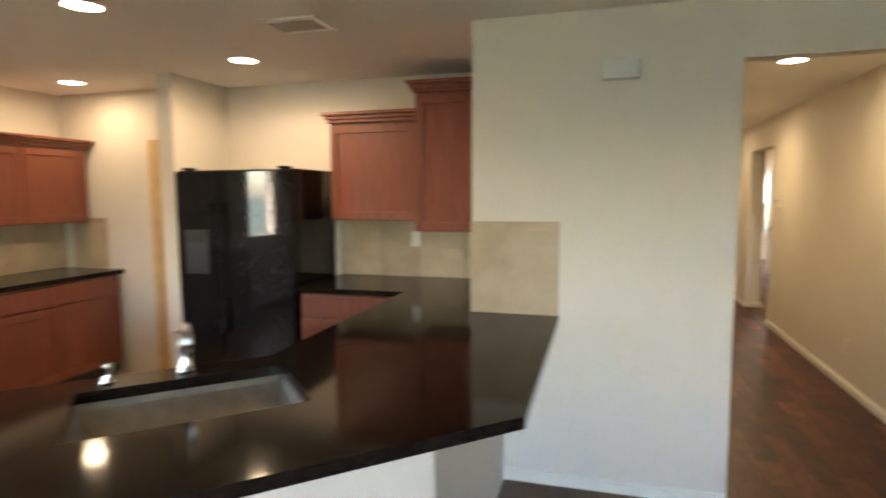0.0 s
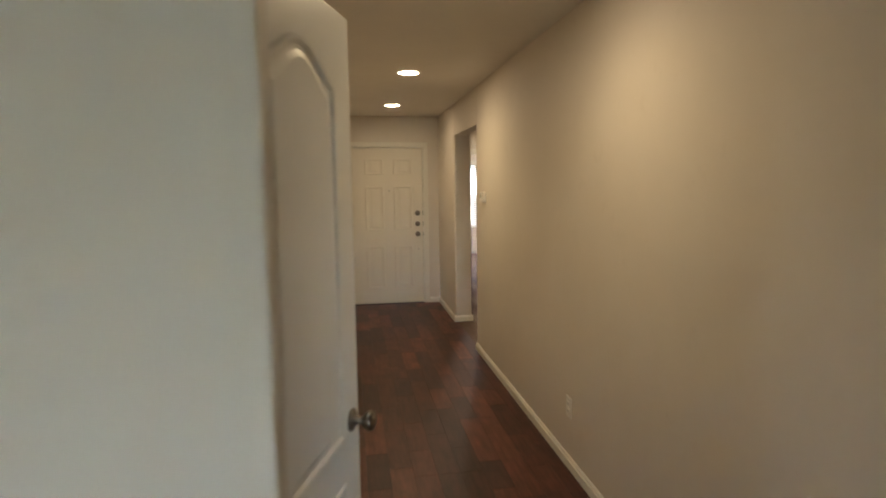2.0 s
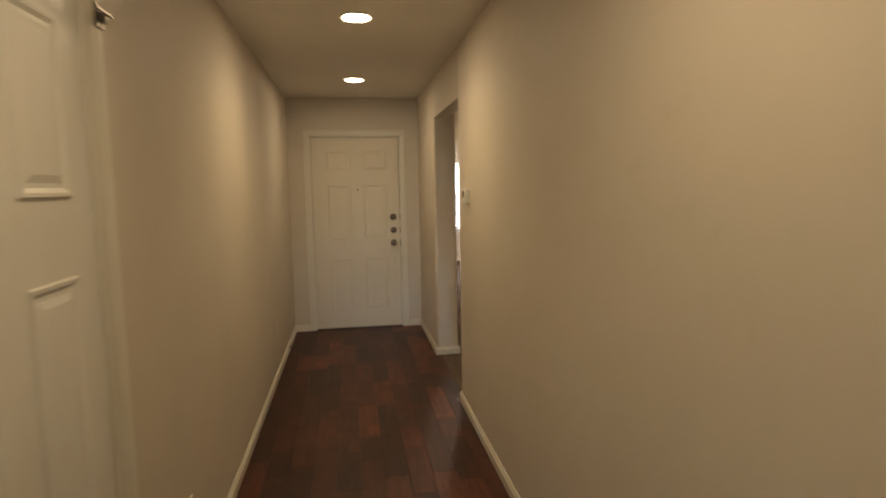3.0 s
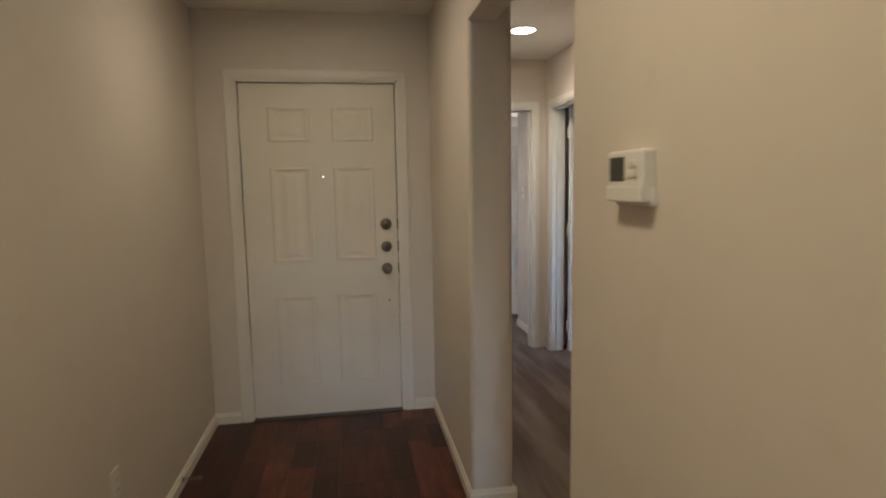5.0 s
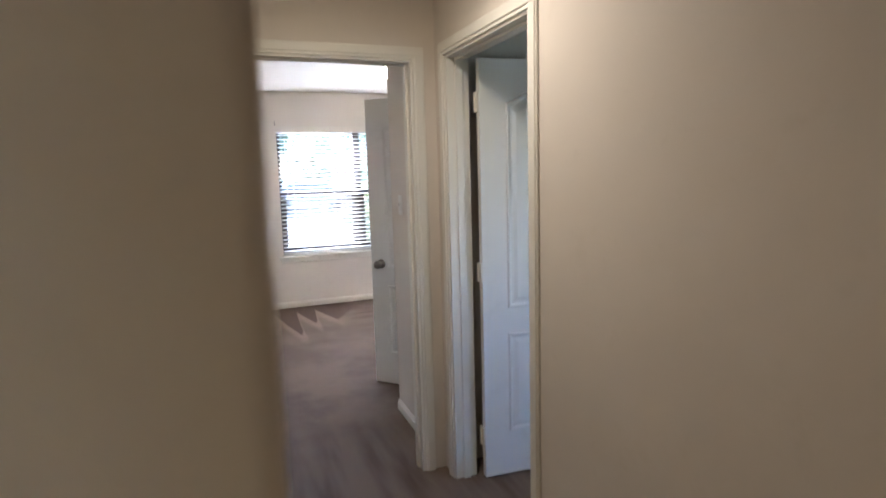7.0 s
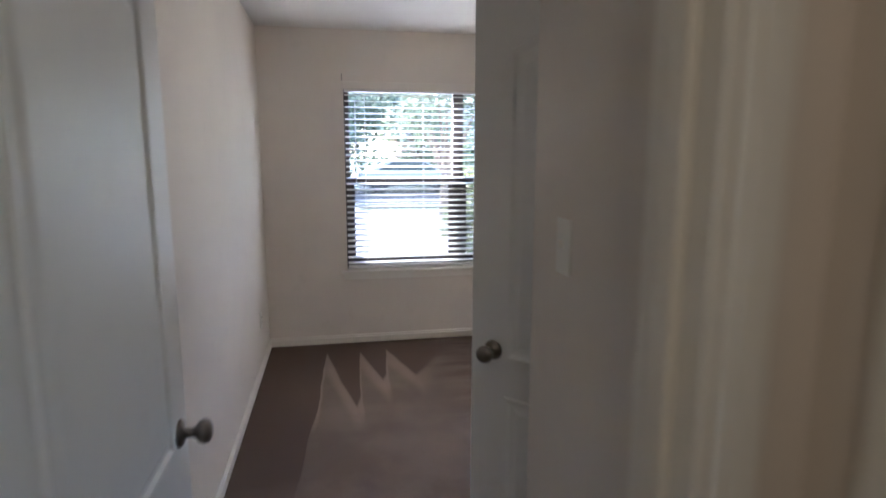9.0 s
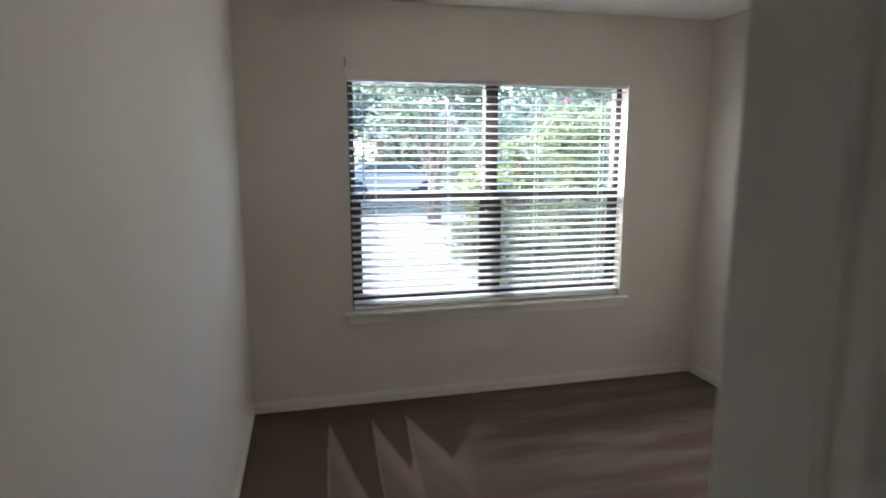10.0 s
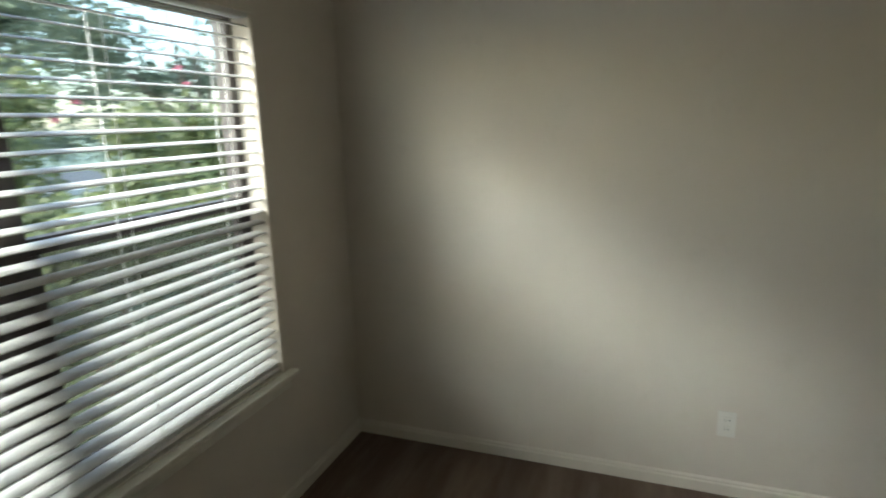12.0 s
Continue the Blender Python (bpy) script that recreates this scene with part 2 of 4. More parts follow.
def add_box(bm, x0, y0, z0, x1, y1, z1, bev=0.0):
    r = bmesh.ops.create_cube(bm, size=1.0)
    bmesh.ops.transform(bm, verts=r["verts"], matrix=Matrix.Translation(((x0 + x1) / 2, (y0 + y1) / 2, (z0 + z1) / 2)) @ Matrix.Diagonal((abs(x1 - x0), abs(y1 - y0), abs(z1 - z0), 1)))
    if bev:
        es = list({e for v in r["verts"] for e in v.link_edges})
        bmesh.ops.bevel(bm, geom=es, offset=bev, segments=2, affect="EDGES", profile=0.6)


def box(name, x0, y0, z0, x1, y1, z1, mat, bev=0.003, parent=None):
    bm = bmesh.new()
    add_box(bm, x0, y0, z0, x1, y1, z1, bev)
    return mesh_object(name, bm, mat, parent)


def boxes(name, items, mat, bev=0.003, parent=None):
    bm = bmesh.new()
    for it in items:
        add_box(bm, *it, bev)
    return mesh_object(name, bm, mat, parent)


def add_prism(bm, pts, a0, a1, axis="z"):
    """A polygon pushed along an axis. pts: (u, v) in the other two axes, in order."""
    def at(u, v, a):
        return {"z": (u, v, a), "y": (u, a, v), "x": (a, u, v)}[axis]
    lo = [bm.verts.new(at(u, v, a0)) for u, v in pts]
    hi = [bm.verts.new(at(u, v, a1)) for u, v in pts]
    n = len(pts)
    fs = [bm.faces.new(lo), bm.faces.new(hi)]
    fs += [bm.faces.new((lo[i], lo[(i + 1) % n], hi[(i + 1) % n], hi[i])) for i in range(n)]
    bmesh.ops.recalc_face_normals(bm, faces=fs)
    return fs


def add_lathe(bm, profile, m, seg=24):
    """profile: (radius, height) rows turned about the z axis of m."""
    rings = []
    for r, z in profile:
        if r < 1e-6:
            rings.append([bm.verts.new(m @ Vector((0, 0, z)))])
        else:
            rings.append([bm.verts.new(m @ Vector((r * math.cos(2 * math.pi * i / seg), r * math.sin(2 * math.pi * i / seg), z))) for i in range(seg)])
    fs = []
    for a, b in zip(rings, rings[1:]):
        for i in range(seg):
            j = (i + 1) % seg
            if len(a) == 1 and len(b) == 1:
                continue
            if len(a) == 1:
                fs.append(bm.faces.new((a[0], b[i], b[j])))
            elif len(b) == 1:
                fs.append(bm.faces.new((a[i], b[0], a[j])))
            else:
                fs.append(bm.faces.new((a[i], b[i], b[j], a[j])))
    bmesh.ops.recalc_face_normals(bm, faces=fs)


def lathe(name, profile, m, mat, parent=None, seg=24):
    bm = bmesh.new()
    add_lathe(bm, profile, m, seg)
    return mesh_object(name, bm, mat, parent, smooth=True)


def wall(name, axis, u0, u1, t0, t1, z1=H, holes=(), z0=0.0, mat=None):
    """A wall along axis from u0 to u1, between t0 and t1 across, with openings (u0, u1, z0, z1)."""
    bm = bmesh.new()

    def put(a, b, c, d):
        if b - a < 1e-4 or d - c < 1e-4:
            return
        if axis == "x":
            add_box(bm, a, t0, c, b, t1, d)
        else:
            add_box(bm, t0, a, c, t1, b, d)
    at = u0
    for h0, h1, hz0, hz1 in sorted(holes):
        put(at, h0, z0, z1)
        put(h0, h1, z0, hz0)
        put(h0, h1, hz1, z1)
        at = h1
    put(at, u1, z0, z1)
    ob = mesh_object(name, bm, mat or WALL)
    return tagged(ob, "cream painted plaster wall with fine texture", "wall", kind="structure")


def baseboard(axis, u0, u1, face, side, mat=None):
    """A moulded skirting board along a wall face; side: +1 or -1, towards the room."""
    t = 0.014 * side
    prof = [(face, 0.0), (face + t, 0.0), (face + t, 0.048), (face + t * 0.62, 0.053), (face + t * 0.62, 0.061), (face + t * 0.2, 0.068), (face, 0.068)]
    bm = bmesh.new()
    add_prism(bm, prof if axis == "x" else prof, u0, u1, {"x": "x", "y": "y"}[axis])
    return tagged(mesh_object("baseboard", bm, mat or TRIM), "pale painted moulded baseboard along the wall", "baseboard", kind="structure")


# ---- structure: ceilings and floors ----
W = 1.354          # hall: x 0 to W, front door wall at y 0
KY = -6.755       # kitchen face of the partition
BX0, BX1, BY0, BY1 = 1.49, 4.54, 1.955, 5.22   # bedroom

tagged(box("ceiling_hall", -6.2, -13.3, H, 4.8, 5.5, H + 0.12, CEIL, 0), "off-white textured ceiling", "ceiling", kind="structure")
tagged(box("floor_slab", -6.2, -13.3, -0.14, 4.8, 5.5, -0.012, CONCRETE, 0), "concrete slab under the floors", "floor", kind="structure")
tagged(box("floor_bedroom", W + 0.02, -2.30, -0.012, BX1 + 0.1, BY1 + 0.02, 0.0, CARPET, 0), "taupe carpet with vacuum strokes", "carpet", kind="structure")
bm = bmesh.new()
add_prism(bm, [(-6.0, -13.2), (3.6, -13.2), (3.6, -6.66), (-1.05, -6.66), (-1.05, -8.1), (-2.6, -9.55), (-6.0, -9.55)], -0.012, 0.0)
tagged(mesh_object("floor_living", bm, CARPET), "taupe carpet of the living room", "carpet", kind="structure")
box("subfloor_hall", 0.0, -6.7, -0.012, W + 0.02, 0.0, -0.008, DARK, 0)
tagged(bpy.data.objects["subfloor_hall"], "dark underlay below the floor boards", "floor", kind="structure")

# ---- structure: walls ----
VY0, VY1 = -2.28, -1.15           # opening from the hall to the vestibule
STX = W + 0.19                    # vestibule face of the stub wall


def round_wall(name, x0, y0, x1, y1, z1, rounded, r=0.022):
    """A wall block with bullnose corners; rounded: flags for the corners in turn from (x0, y0)."""
    pts = []
    for k, (cx, cy, sx, sy, a0) in enumerate(((x0, y0, 1, 1, 180), (x1, y0, -1, 1, 270), (x1, y1, -1, -1, 0), (x0, y1, 1, -1, 90))):
        if not rounded[k]:
            pts.append((cx, cy))
            continue
        for i in range(7):
            a = radians(a0 + 15 * i)
            pts.append((cx + sx * r + r * math.cos(a), cy + sy * r + r * math.sin(a)))
    bm = bmesh.new()
    add_prism(bm, pts, 0.0, z1)
    return tagged(mesh_object(name, bm, WALL), "cream painted plaster wall with rounded corners", "wall", kind="structure")


B_Y0, B_Y1 = -5.36, -4.56          # closed door in the hall's left wall
A_Y0, A_Y1 = -6.42, -5.78          # open door in the hall's left wall
wall("wall_hall_left", "y", -6.66, 0.12, -0.11, 0.0, holes=[(A_Y0, A_Y1, 0, 2.03), (B_Y0, B_Y1, 0, 2.04)])
wall("wall_partition", "x", -1.18, 0.105, KY, -6.66)
wall("wall_partition_side", "y", -6.66, -5.55, -1.18, -1.07)
round_wall("wall_hall_right", W, -6.66, W + 0.12, VY0, 2.44, (0, 0, 1, 1))
wall("wall_hall_right_end", "x", 1.22, 3.6, KY, -6.66)
wall("wall_header_living", "x", 0.105, 1.22, KY, -6.66, z0=2.165)
wall("wall_header_vestibule", "y", VY0, VY1, W + 0.002, W + 0.12, z0=2.10)
round_wall("wall_stub", W, VY1, STX, 1.15, 2.44, (1, 1, 0, 0))
wall("wall_front", "x", -0.11, W, 0.0, 0.14, holes=[(0.215, 1.155, 0, 2.055)])
wall("wall_vestibule_near", "x", W + 0.12, 2.5, VY0 - 0.12, VY0)
RDY0, RDY1 = 0.255, 1.022
wall("wall_vestibule_right", "y", VY0 - 0.12, 1.27, 2.5, 2.61, holes=[(RDY0, RDY1, 0, 2.04)])
BDX0, BDX1 = 1.598, 2.385
wall("wall_bedroom_entry", "x", W, 2.5, 1.15, 1.27, holes=[(BDX0, BDX1, 0, 2.04)])
wall("wall_bedroom_left", "y", 1.27, BY1 + 0.16, W, BX0)
wall("wall_closet_side", "y", 1.27, BY0, 2.49, 2.60)
wall("wall_closet_front", "x", 2.60, BX1, BY0 - 0.11, BY0, holes=[(2.60, 2.97, 0, 2.04)])
wall("wall_closet_back", "x", 2.61, 4.66, 1.16, 1.27)
wall("wall_bedroom_right", "y", -2.385, BY1 + 0.16, BX1, BX1 + 0.12, holes=[(-1.95, -1.1, 1.1, 1.95)])
WX0, WX1, WZ0, WZ1 = 2.115, 3.94, 0.60, 2.015
wall("wall_bedroom_window", "x", BX0, BX1, BY1, BY1 + 0.16, holes=[(WX0, WX1, WZ0, WZ1)])
wall("wall_side_room_near", "x", 2.61, BX1, -2.385, -2.265)
# kitchen and living room
wall("wall_kitchen_back", "x", -3.62, -1.07, -5.55, -5.43)
wall("wall_kitchen_back_left", "x", -5.31, -3.62, -5.70, -5.58)
wall("wall_alcove", "y", -6.2, -5.55, -3.68, -3.55)
wall("wall_kitchen_left", "y", -13.2, -5.58, -5.31, -5.19, holes=[(-10.1, -9.5, 1.0, 1.95)])
wall("wall_living_back", "x", -5.31, 3.72, -13.2, -13.08, holes=[(-0.45, 0.8, 0.8, 2.08)])
wall("wall_living_right", "y", -13.2, -6.49, 3.6, 3.72)
wall("wall_linen_closet", "x", -1.07, -0.11, -5.55, -5.43)
wall("wall_pantry_end", "x", -1.18, -0.11, 0.0, 0.12)
wall("wall_pantry_back", "y", -5.43, 0.12, -1.29, -1.18)

for args in [("y", A_Y1 + 0.07, B_Y0 - 0.07, 0.0, 1), ("y", B_Y1 + 0.07, 0.0, 0.0, 1), ("y", -6.66, VY0, W, -1), ("y", VY1, 0.0, W, -1),
             ("x", 0.0, 0.15, 0.0, -1), ("x", 1.22, W, 0.0, -1), ("x", W - 0.014, STX + 0.014, VY1, -1),
             ("x", -1.0, 0.105, KY, -1), ("y", VY0, RDY0 - 0.065, 2.5, -1), ("y", VY1, 1.15, STX, 1),
             ("y", 1.27, BY1, BX0, 1, WALLTRIM), ("x", BX0, BX1, BY1, -1, WALLTRIM), ("y", BY0, BY1, BX1, -1, WALLTRIM), ("y", 1.27, BY0, 2.49, -1), ("x", 3.14, BX1, BY0, 1, WALLTRIM),
             ("x", 1.22, 3.6, KY, -1), ("x", 1.49, 2.5, VY0, 1)]:
    baseboard(*args)


# ---- door frames and leaves ----
def casing(name, axis, u0, u1, face, side, top, width=0.06, mat=None):
    """Moulded casing round an opening on one wall face, one mesh."""
    bm = bmesh.new()
    for (a, b, c, d, e) in ((u0 - width, u0, 0, top, 0), (u1, u1 + width, 0, top, 0), (u0 - width, u1 + width, top, top + width, 0)):
        for k, (i0, i1, th) in enumerate(((0, 1, 0.010), (0.12, 0.75, 0.015))):
            if c == 0:
                out = a < u0 - 1e-6
                lo, hi = (a + (b - a) * i0, a + (b - a) * i1) if out else (b - (b - a) * i1, b - (b - a) * i0)
                zz = (0.0, top + (width * (1 - i1) if k else 0))
            else:
                lo, hi = a + width * i0, b - width * i0
                zz = (c + width * (1 - i1), d - width * i0)
            t0, t1 = sorted((face, face + side * th))
            if axis == "x":
                add_box(bm, lo, t0, zz[0], hi, t1, zz[1], 0.003)
            else:
                add_box(bm, t0, lo, zz[0], t1, hi, zz[1], 0.003)
    return tagged(mesh_object(name, bm, mat or TRIM), "white painted moulded door casing", "door casing", kind="structure")


def jamb(axis, u0, u1, t0, t1, top, stop):
    """Lining of a doorway with its stop."""
    bm = bmesh.new()
    th = 0.012
    for (a, b, c, d) in ((u0, u0 + th, 0, top), (u1 - th, u1, 0, top), (u0, u1, top - th, top)):
        if axis == "x":
            add_box(bm, a, t0, c, b, t1, d, 0.001)
        else:
            add_box(bm, t0, a, c, t1, b, d, 0.001)
    for (a, b, c, d) in ((u0 + th, u0 + 2 * th, 0, top - th), (u1 - 2 * th, u1 - th, 0, top - th), (u0 + th, u1 - th, top - 2 * th, top - th)):
        if axis == "x":
            add_box(bm, a, stop, c, b, stop + 0.035, d, 0.002)
        else:
            add_box(bm, stop, a, c, stop + 0.035, b, d, 0.002)
    return tagged(mesh_object("trim", bm, TRIM), "white painted door jamb with stop", "door jamb", kind="structure")


def arch_points(x0, x1, z, rise, n=14):
    """Eyebrow curve between x0 and x1: level shoulders and a raised middle."""
    pts = []
    for i in range(n + 1):
        s = i / n
        k = 0.5 - 0.5 * math.cos(2 * math.pi * s)
        pts.append((x0 + (x1 - x0) * s, z + rise * k ** 0.8))
    return pts


def door_leaf(name, w, h, panels, label, arch=False, t=0.035, ease=1.0, skin=None, knob_z=0.93, knob=True, knob_in=0.065, hinge_z=(0.22, 1.04, 1.83)):
    """A door leaf hinged at its origin, reaching along +x; panels: rows (x0, x1, z0, z1)."""
    root = new(name)
    tagged(root, label, "door")
    bm = bmesh.new()
    add_box(bm, 0.002, -t / 2, 0.012, w, t / 2, h, 0.002)
    mesh_object("slab", bm, skin or DOORP, root)
    # sunk panels: cut a stepped hollow by adding frames of moulding and a raised field on both sides
    for s in (-1, 1):
        y0 = s * t / 2
        for (x0, x1, z0, z1) in panels:
            ar = arch and z1 > h * 0.8
            bm = bmesh.new()

            def outline(inset, rise):
                ix = inset * ease
                lo = [(x0 + ix, z0 + inset), (x1 - ix, z0 + inset)]
                if ar:
                    return lo + arch_points(x0 + ix, x1 - ix, z1 - inset - 0.075, rise)[::-1]
                return lo + [(x1 - ix, z1 - inset), (x0 + ix, z1 - inset)]
            rings = []
            for inset, dep in ((0.0, 0.0005), (0.004, 0.008), (0.012, 0.007), (0.022, 0.0010), (0.032, 0.0010), (0.05, 0.006)):
                rings.append([bm.verts.new((x, y0 + s * dep, z)) for x, z in outline(inset, 0.075)])
            n = len(rings[0])
            fs = []
            for a, b in zip(rings, rings[1:]):
                for i in range(n):
                    fs.append(bm.faces.new((a[i], a[(i + 1) % n], b[(i + 1) % n], b[i])))
            fs.append(bm.faces.new(rings[-1]))
            bmesh.ops.recalc_face_normals(bm, faces=fs)
            if sum(f.normal.y * s for f in fs) < 0:
                bmesh.ops.reverse_faces(bm, faces=fs)
            mesh_object("panel", bm, skin or DOORP, root)
    if knob:
        for s in (-1, 1):
            m = Matrix.Translation((w - knob_in, s * t / 2, knob_z)) @ pose(0, 0, 0, -90 * s)
            prof = [(0.0, 0.0), (0.032, 0.0), (0.033, 0.004), (0.027, 0.009), (0.013, 0.012), (0.011, 0.03), (0.014, 0.036), (0.025, 0.044), (0.029, 0.055), (0.026, 0.066), (0.014, 0.072), (0.0, 0.073)]
            k = lathe("knob", prof, m, NICKEL, root)
            tagged(k, "satin nickel round knob")
    for z in hinge_z:
        bm = bmesh.new()
        add_lathe(bm, [(0.0, -0.045), (0.006, -0.045), (0.006, 0.045), (0.0, 0.045)], Matrix.Translation((-0.004, t / 2 + 0.004, z)), 10)
        add_box(bm, -0.0035, -t / 2 + 0.004, z - 0.045, 0.003, t / 2 + 0.017, z + 0.045)
        tagged(mesh_object("hinge", bm, TRIM, root), "painted butt hinge")
    return root


def two_panel(w, h):
    return [(0.13, w - 0.13, 0.235, 0.735), (0.13, w - 0.13, 0.86, h - 0.12)]


# front door
SIX_FRONT = [(a, a + 0.245, z0, z1) for z0, z1 in ((1.70, 1.90), (0.98, 1.545), (0.215, 0.765)) for a in (0.16, 0.53)]
fd = door_leaf("front_door", 0.907, 2.034, SIX_FRONT, "closed cream six-panel steel front door", ease=1.9, skin=FRONTP, knob_z=0.92, knob_in=0.0695, hinge_z=(0.3, 1.05, 1.78))
fd.matrix_world = pose(0.2315, 0.03, 0.0)
for z, r in ((1.195, 0.034), (1.055, 0.032)):
    prof = [(0.0, 0.0), (r, 0.0), (r + 0.001, 0.006), (r - 0.006, 0.014), (r - 0.014, 0.017), (0.012, 0.018), (0.011, 0.023), (0.0, 0.024)]
    k = lathe("deadbolt", prof, Matrix.Translation((0.8375, -0.0175, z)) @ pose(0, 0, 0, 90), NICKEL, fd)
    tagged(k, "satin nickel deadbolt")
lathe("peephole", [(0.0, 0.0), (0.009, 0.0), (0.009, 0.003), (0.005, 0.004), (0.0, 0.003)], Matrix.Translation((0.47, -0.0175, 1.49)) @ pose(0, 0, 0, 90), CHROME, fd)
lathe("keyhole", [(0.0, 0.0), (0.006, 0.0), (0.006, 0.002), (0.0, 0.002)], Matrix.Translation((0.846, -0.0175, 0.715)) @ pose(0, 0, 0, 90), NICKEL, fd)
for z in (0.92, 1.055, 1.195):
    box("strike", 0.9075, -0.022, z - 0.032, 0.9125, 0.0, z + 0.03, BRONZE, 0.001, fd)
casing("door_frame_front", "x", 0.215, 1.155, 0.0, -1, 2.055, 0.058)
jamb("x", 0.2145, 1.1555, 0.0, 0.14, 2.0555, 0.0482)
tagged(box("threshold", 0.228, -0.03, -0.008, 1.142, 0.13, 0.011, BRONZE, 0.004), "dark metal door threshold", "threshold", kind="structure")

# open two-panel door of the hall closet
la = door_leaf("closet_door", 0.66, 2.01, two_panel(0.66, 2.01), "open white arched two-panel door in the hallway", arch=True, knob_z=0.89)
la.matrix_world = pose(-0.02, -6.425, 0.0, 0, 0, 71)
casing("door_frame_closet", "y", A_Y0, A_Y1, 0.0, 1, 2.03)
jamb("y", A_Y0 - 0.0005, A_Y1 + 0.0005, -0.11, 0.0, 2.0305, -0.075)
# closed six-panel door in the left wall
SIX_B = [(a, a + 0.21, z0, z1) for z0, z1 in ((1.50, 1.90), (0.72, 1.32), (0.20, 0.54)) for a in (0.12, 0.45)]
lb = door_leaf("garage_door_leaf", 0.775, 2.02, SIX_B, "closed white six-panel door in the hallway wall", knob_z=0.96)
lb.matrix_world = pose(-0.032, B_Y1 - 0.0125, 0.0, 0, 0, -90)
casing("door_frame_garage", "y", B_Y0, B_Y1, 0.0, 1, 2.04)
jamb("y", B_Y0 - 0.0005, B_Y1 + 0.0005, -0.11, 0.0, 2.0405, -0.09)
# bedroom door, open against the left wall
ld = door_leaf("bedroom_door", 0.79, 2.02, two_panel(0.79, 2.02), "open white arched two-panel bedroom door", arch=True, knob_z=0.875)
ld.matrix_world = pose(1.642, 1.287, 0.0, 0, 0, 90)
casing("door_frame_bedroom", "x", BDX0, BDX1, 1.15, -1, 2.04, 0.055)
casing("door_frame_bedroom_inner", "x", BDX0, BDX1, 1.27, 1, 2.04, 0.055)
jamb("x", BDX0 - 0.0005, BDX1 + 0.0005, 1.15, 1.27, 2.0405, 1.19)
# door of the side room, open
lr = door_leaf("side_room_door", 0.607, 2.02, two_panel(0.607, 2.02), "open white arched two-panel door of the side room", arch=True, knob_z=0.96)
lr.matrix_world = pose(2.63, 0.962, 0.0, 0, 0, -4)
casing("door_frame_side_room", "y", RDY0, RDY1, 2.5, -1, 2.04)
jamb("y", RDY0 - 0.0005, RDY1 + 0.0005, 2.5, 2.61, 2.0405, 2.54)
# narrow closet door, open
lc = door_leaf("wardrobe_door", 0.66, 2.02, two_panel(0.66, 2.02), "open white arched two-panel closet door", arch=True, knob_z=0.885, knob_in=0.085)
lc.matrix_world = pose(2.93, 2.0, 0.0, 0, 0, 132.7)


# ---- bedroom window with blind ----
def window_unit(name, x0, x1, z0, z1, y):
    root = tagged(new(name), "dark-framed pair of single-hung windows", "window", kind="structure")
    xm = (x0 + x1) / 2
    zm = 1.315
    items = [(x0, y, z0, x0 + 0.04, y + 0.06, z1), (x1 - 0.04, y, z0, x1, y + 0.06, z1), (x0 + 0.04, y, z1 - 0.025, x1 - 0.04, y + 0.06, z1), (x0 + 0.04, y, z0, x1 - 0.04, y + 0.06, z0 + 0.045), (xm - 0.042, y - 0.005, z0 + 0.045, xm + 0.042, y + 0.06, z1 - 0.025)]
    boxes("frame", items, BRONZE, 0.003, root)
    for a, b in ((x0 + 0.04, xm - 0.042), (xm + 0.042, x1 - 0.04)):
        sash = [(a, y + 0.008, zm - 0.022, b, y + 0.05, zm + 0.022), (a, y + 0.006, z0 + 0.045, a + 0.032, y + 0.034, zm - 0.022), (b - 0.032, y + 0.006, z0 + 0.045, b, y + 0.034, zm - 0.022), (a + 0.032, y + 0.006, z0 + 0.045, b - 0.032, y + 0.034, z0 + 0.085)]
        boxes("sash", sash, BRONZE, 0.002, root)
        for c, d, yy in ((z0 + 0.085, zm - 0.022, y + 0.02), (zm + 0.022, z1 - 0.025, y + 0.042)):
            g = box("pane", a, yy, c, b, yy + 0.004, d, GLASS, 0, root)
            g.visible_shadow = False
        box("insect_screen", a + 0.002, y + 0.0535, z0 + 0.047, b - 0.002, y + 0.0545, zm - 0.024, SCREEN, 0, root)
        box("latch", (a + b) / 2 - 0.03, y - 0.006, zm + 0.004, (a + b) / 2 + 0.03, y + 0.008, zm + 0.02, BRONZE, 0.003, root)
    return root


window_unit("window_1", WX0, WX1, WZ0, WZ1, BY1 + 0.085)
tagged(boxes("window_sill", [(WX0 - 0.05, BY1 - 0.045, WZ0 - 0.022, WX1 + 0.05, BY1 - 0.0005, WZ0), (WX0 + 0.001, BY1 - 0.0005, WZ0 - 0.022, WX1 - 0.001, BY1 + 0.085, WZ0 + 0.003), (WX0 - 0.03, BY1 - 0.014, WZ0 - 0.075, WX1 + 0.03, BY1 - 0.0005, WZ0 - 0.022)], TRIM, 0.005), "white painted window stool and apron", "window sill", kind="structure")
blind = tagged(new("window_blind"), "white two-inch slat blind, lowered and open", "blind")
BLY = BY1 + 0.035
box("headrail", WX0 + 0.006, BLY - 0.03, WZ1 - 0.026, WX1 - 0.006, BLY + 0.03, WZ1 - 0.002, BLINDM, 0.003, blind)
box("valance", WX0 - 0.012, BLY - 0.047, WZ1 - 0.012, WX1 + 0.012, BLY - 0.0355, WZ1 + 0.045, WALLTRIM, 0.004, blind)
box("bottom_rail", WX0 + 0.01, BLY - 0.026, WZ0 + 0.012, WX1 - 0.01, BLY + 0.026, WZ0 + 0.032, BLINDM, 0.004, blind)
slat_bm = bmesh.new()
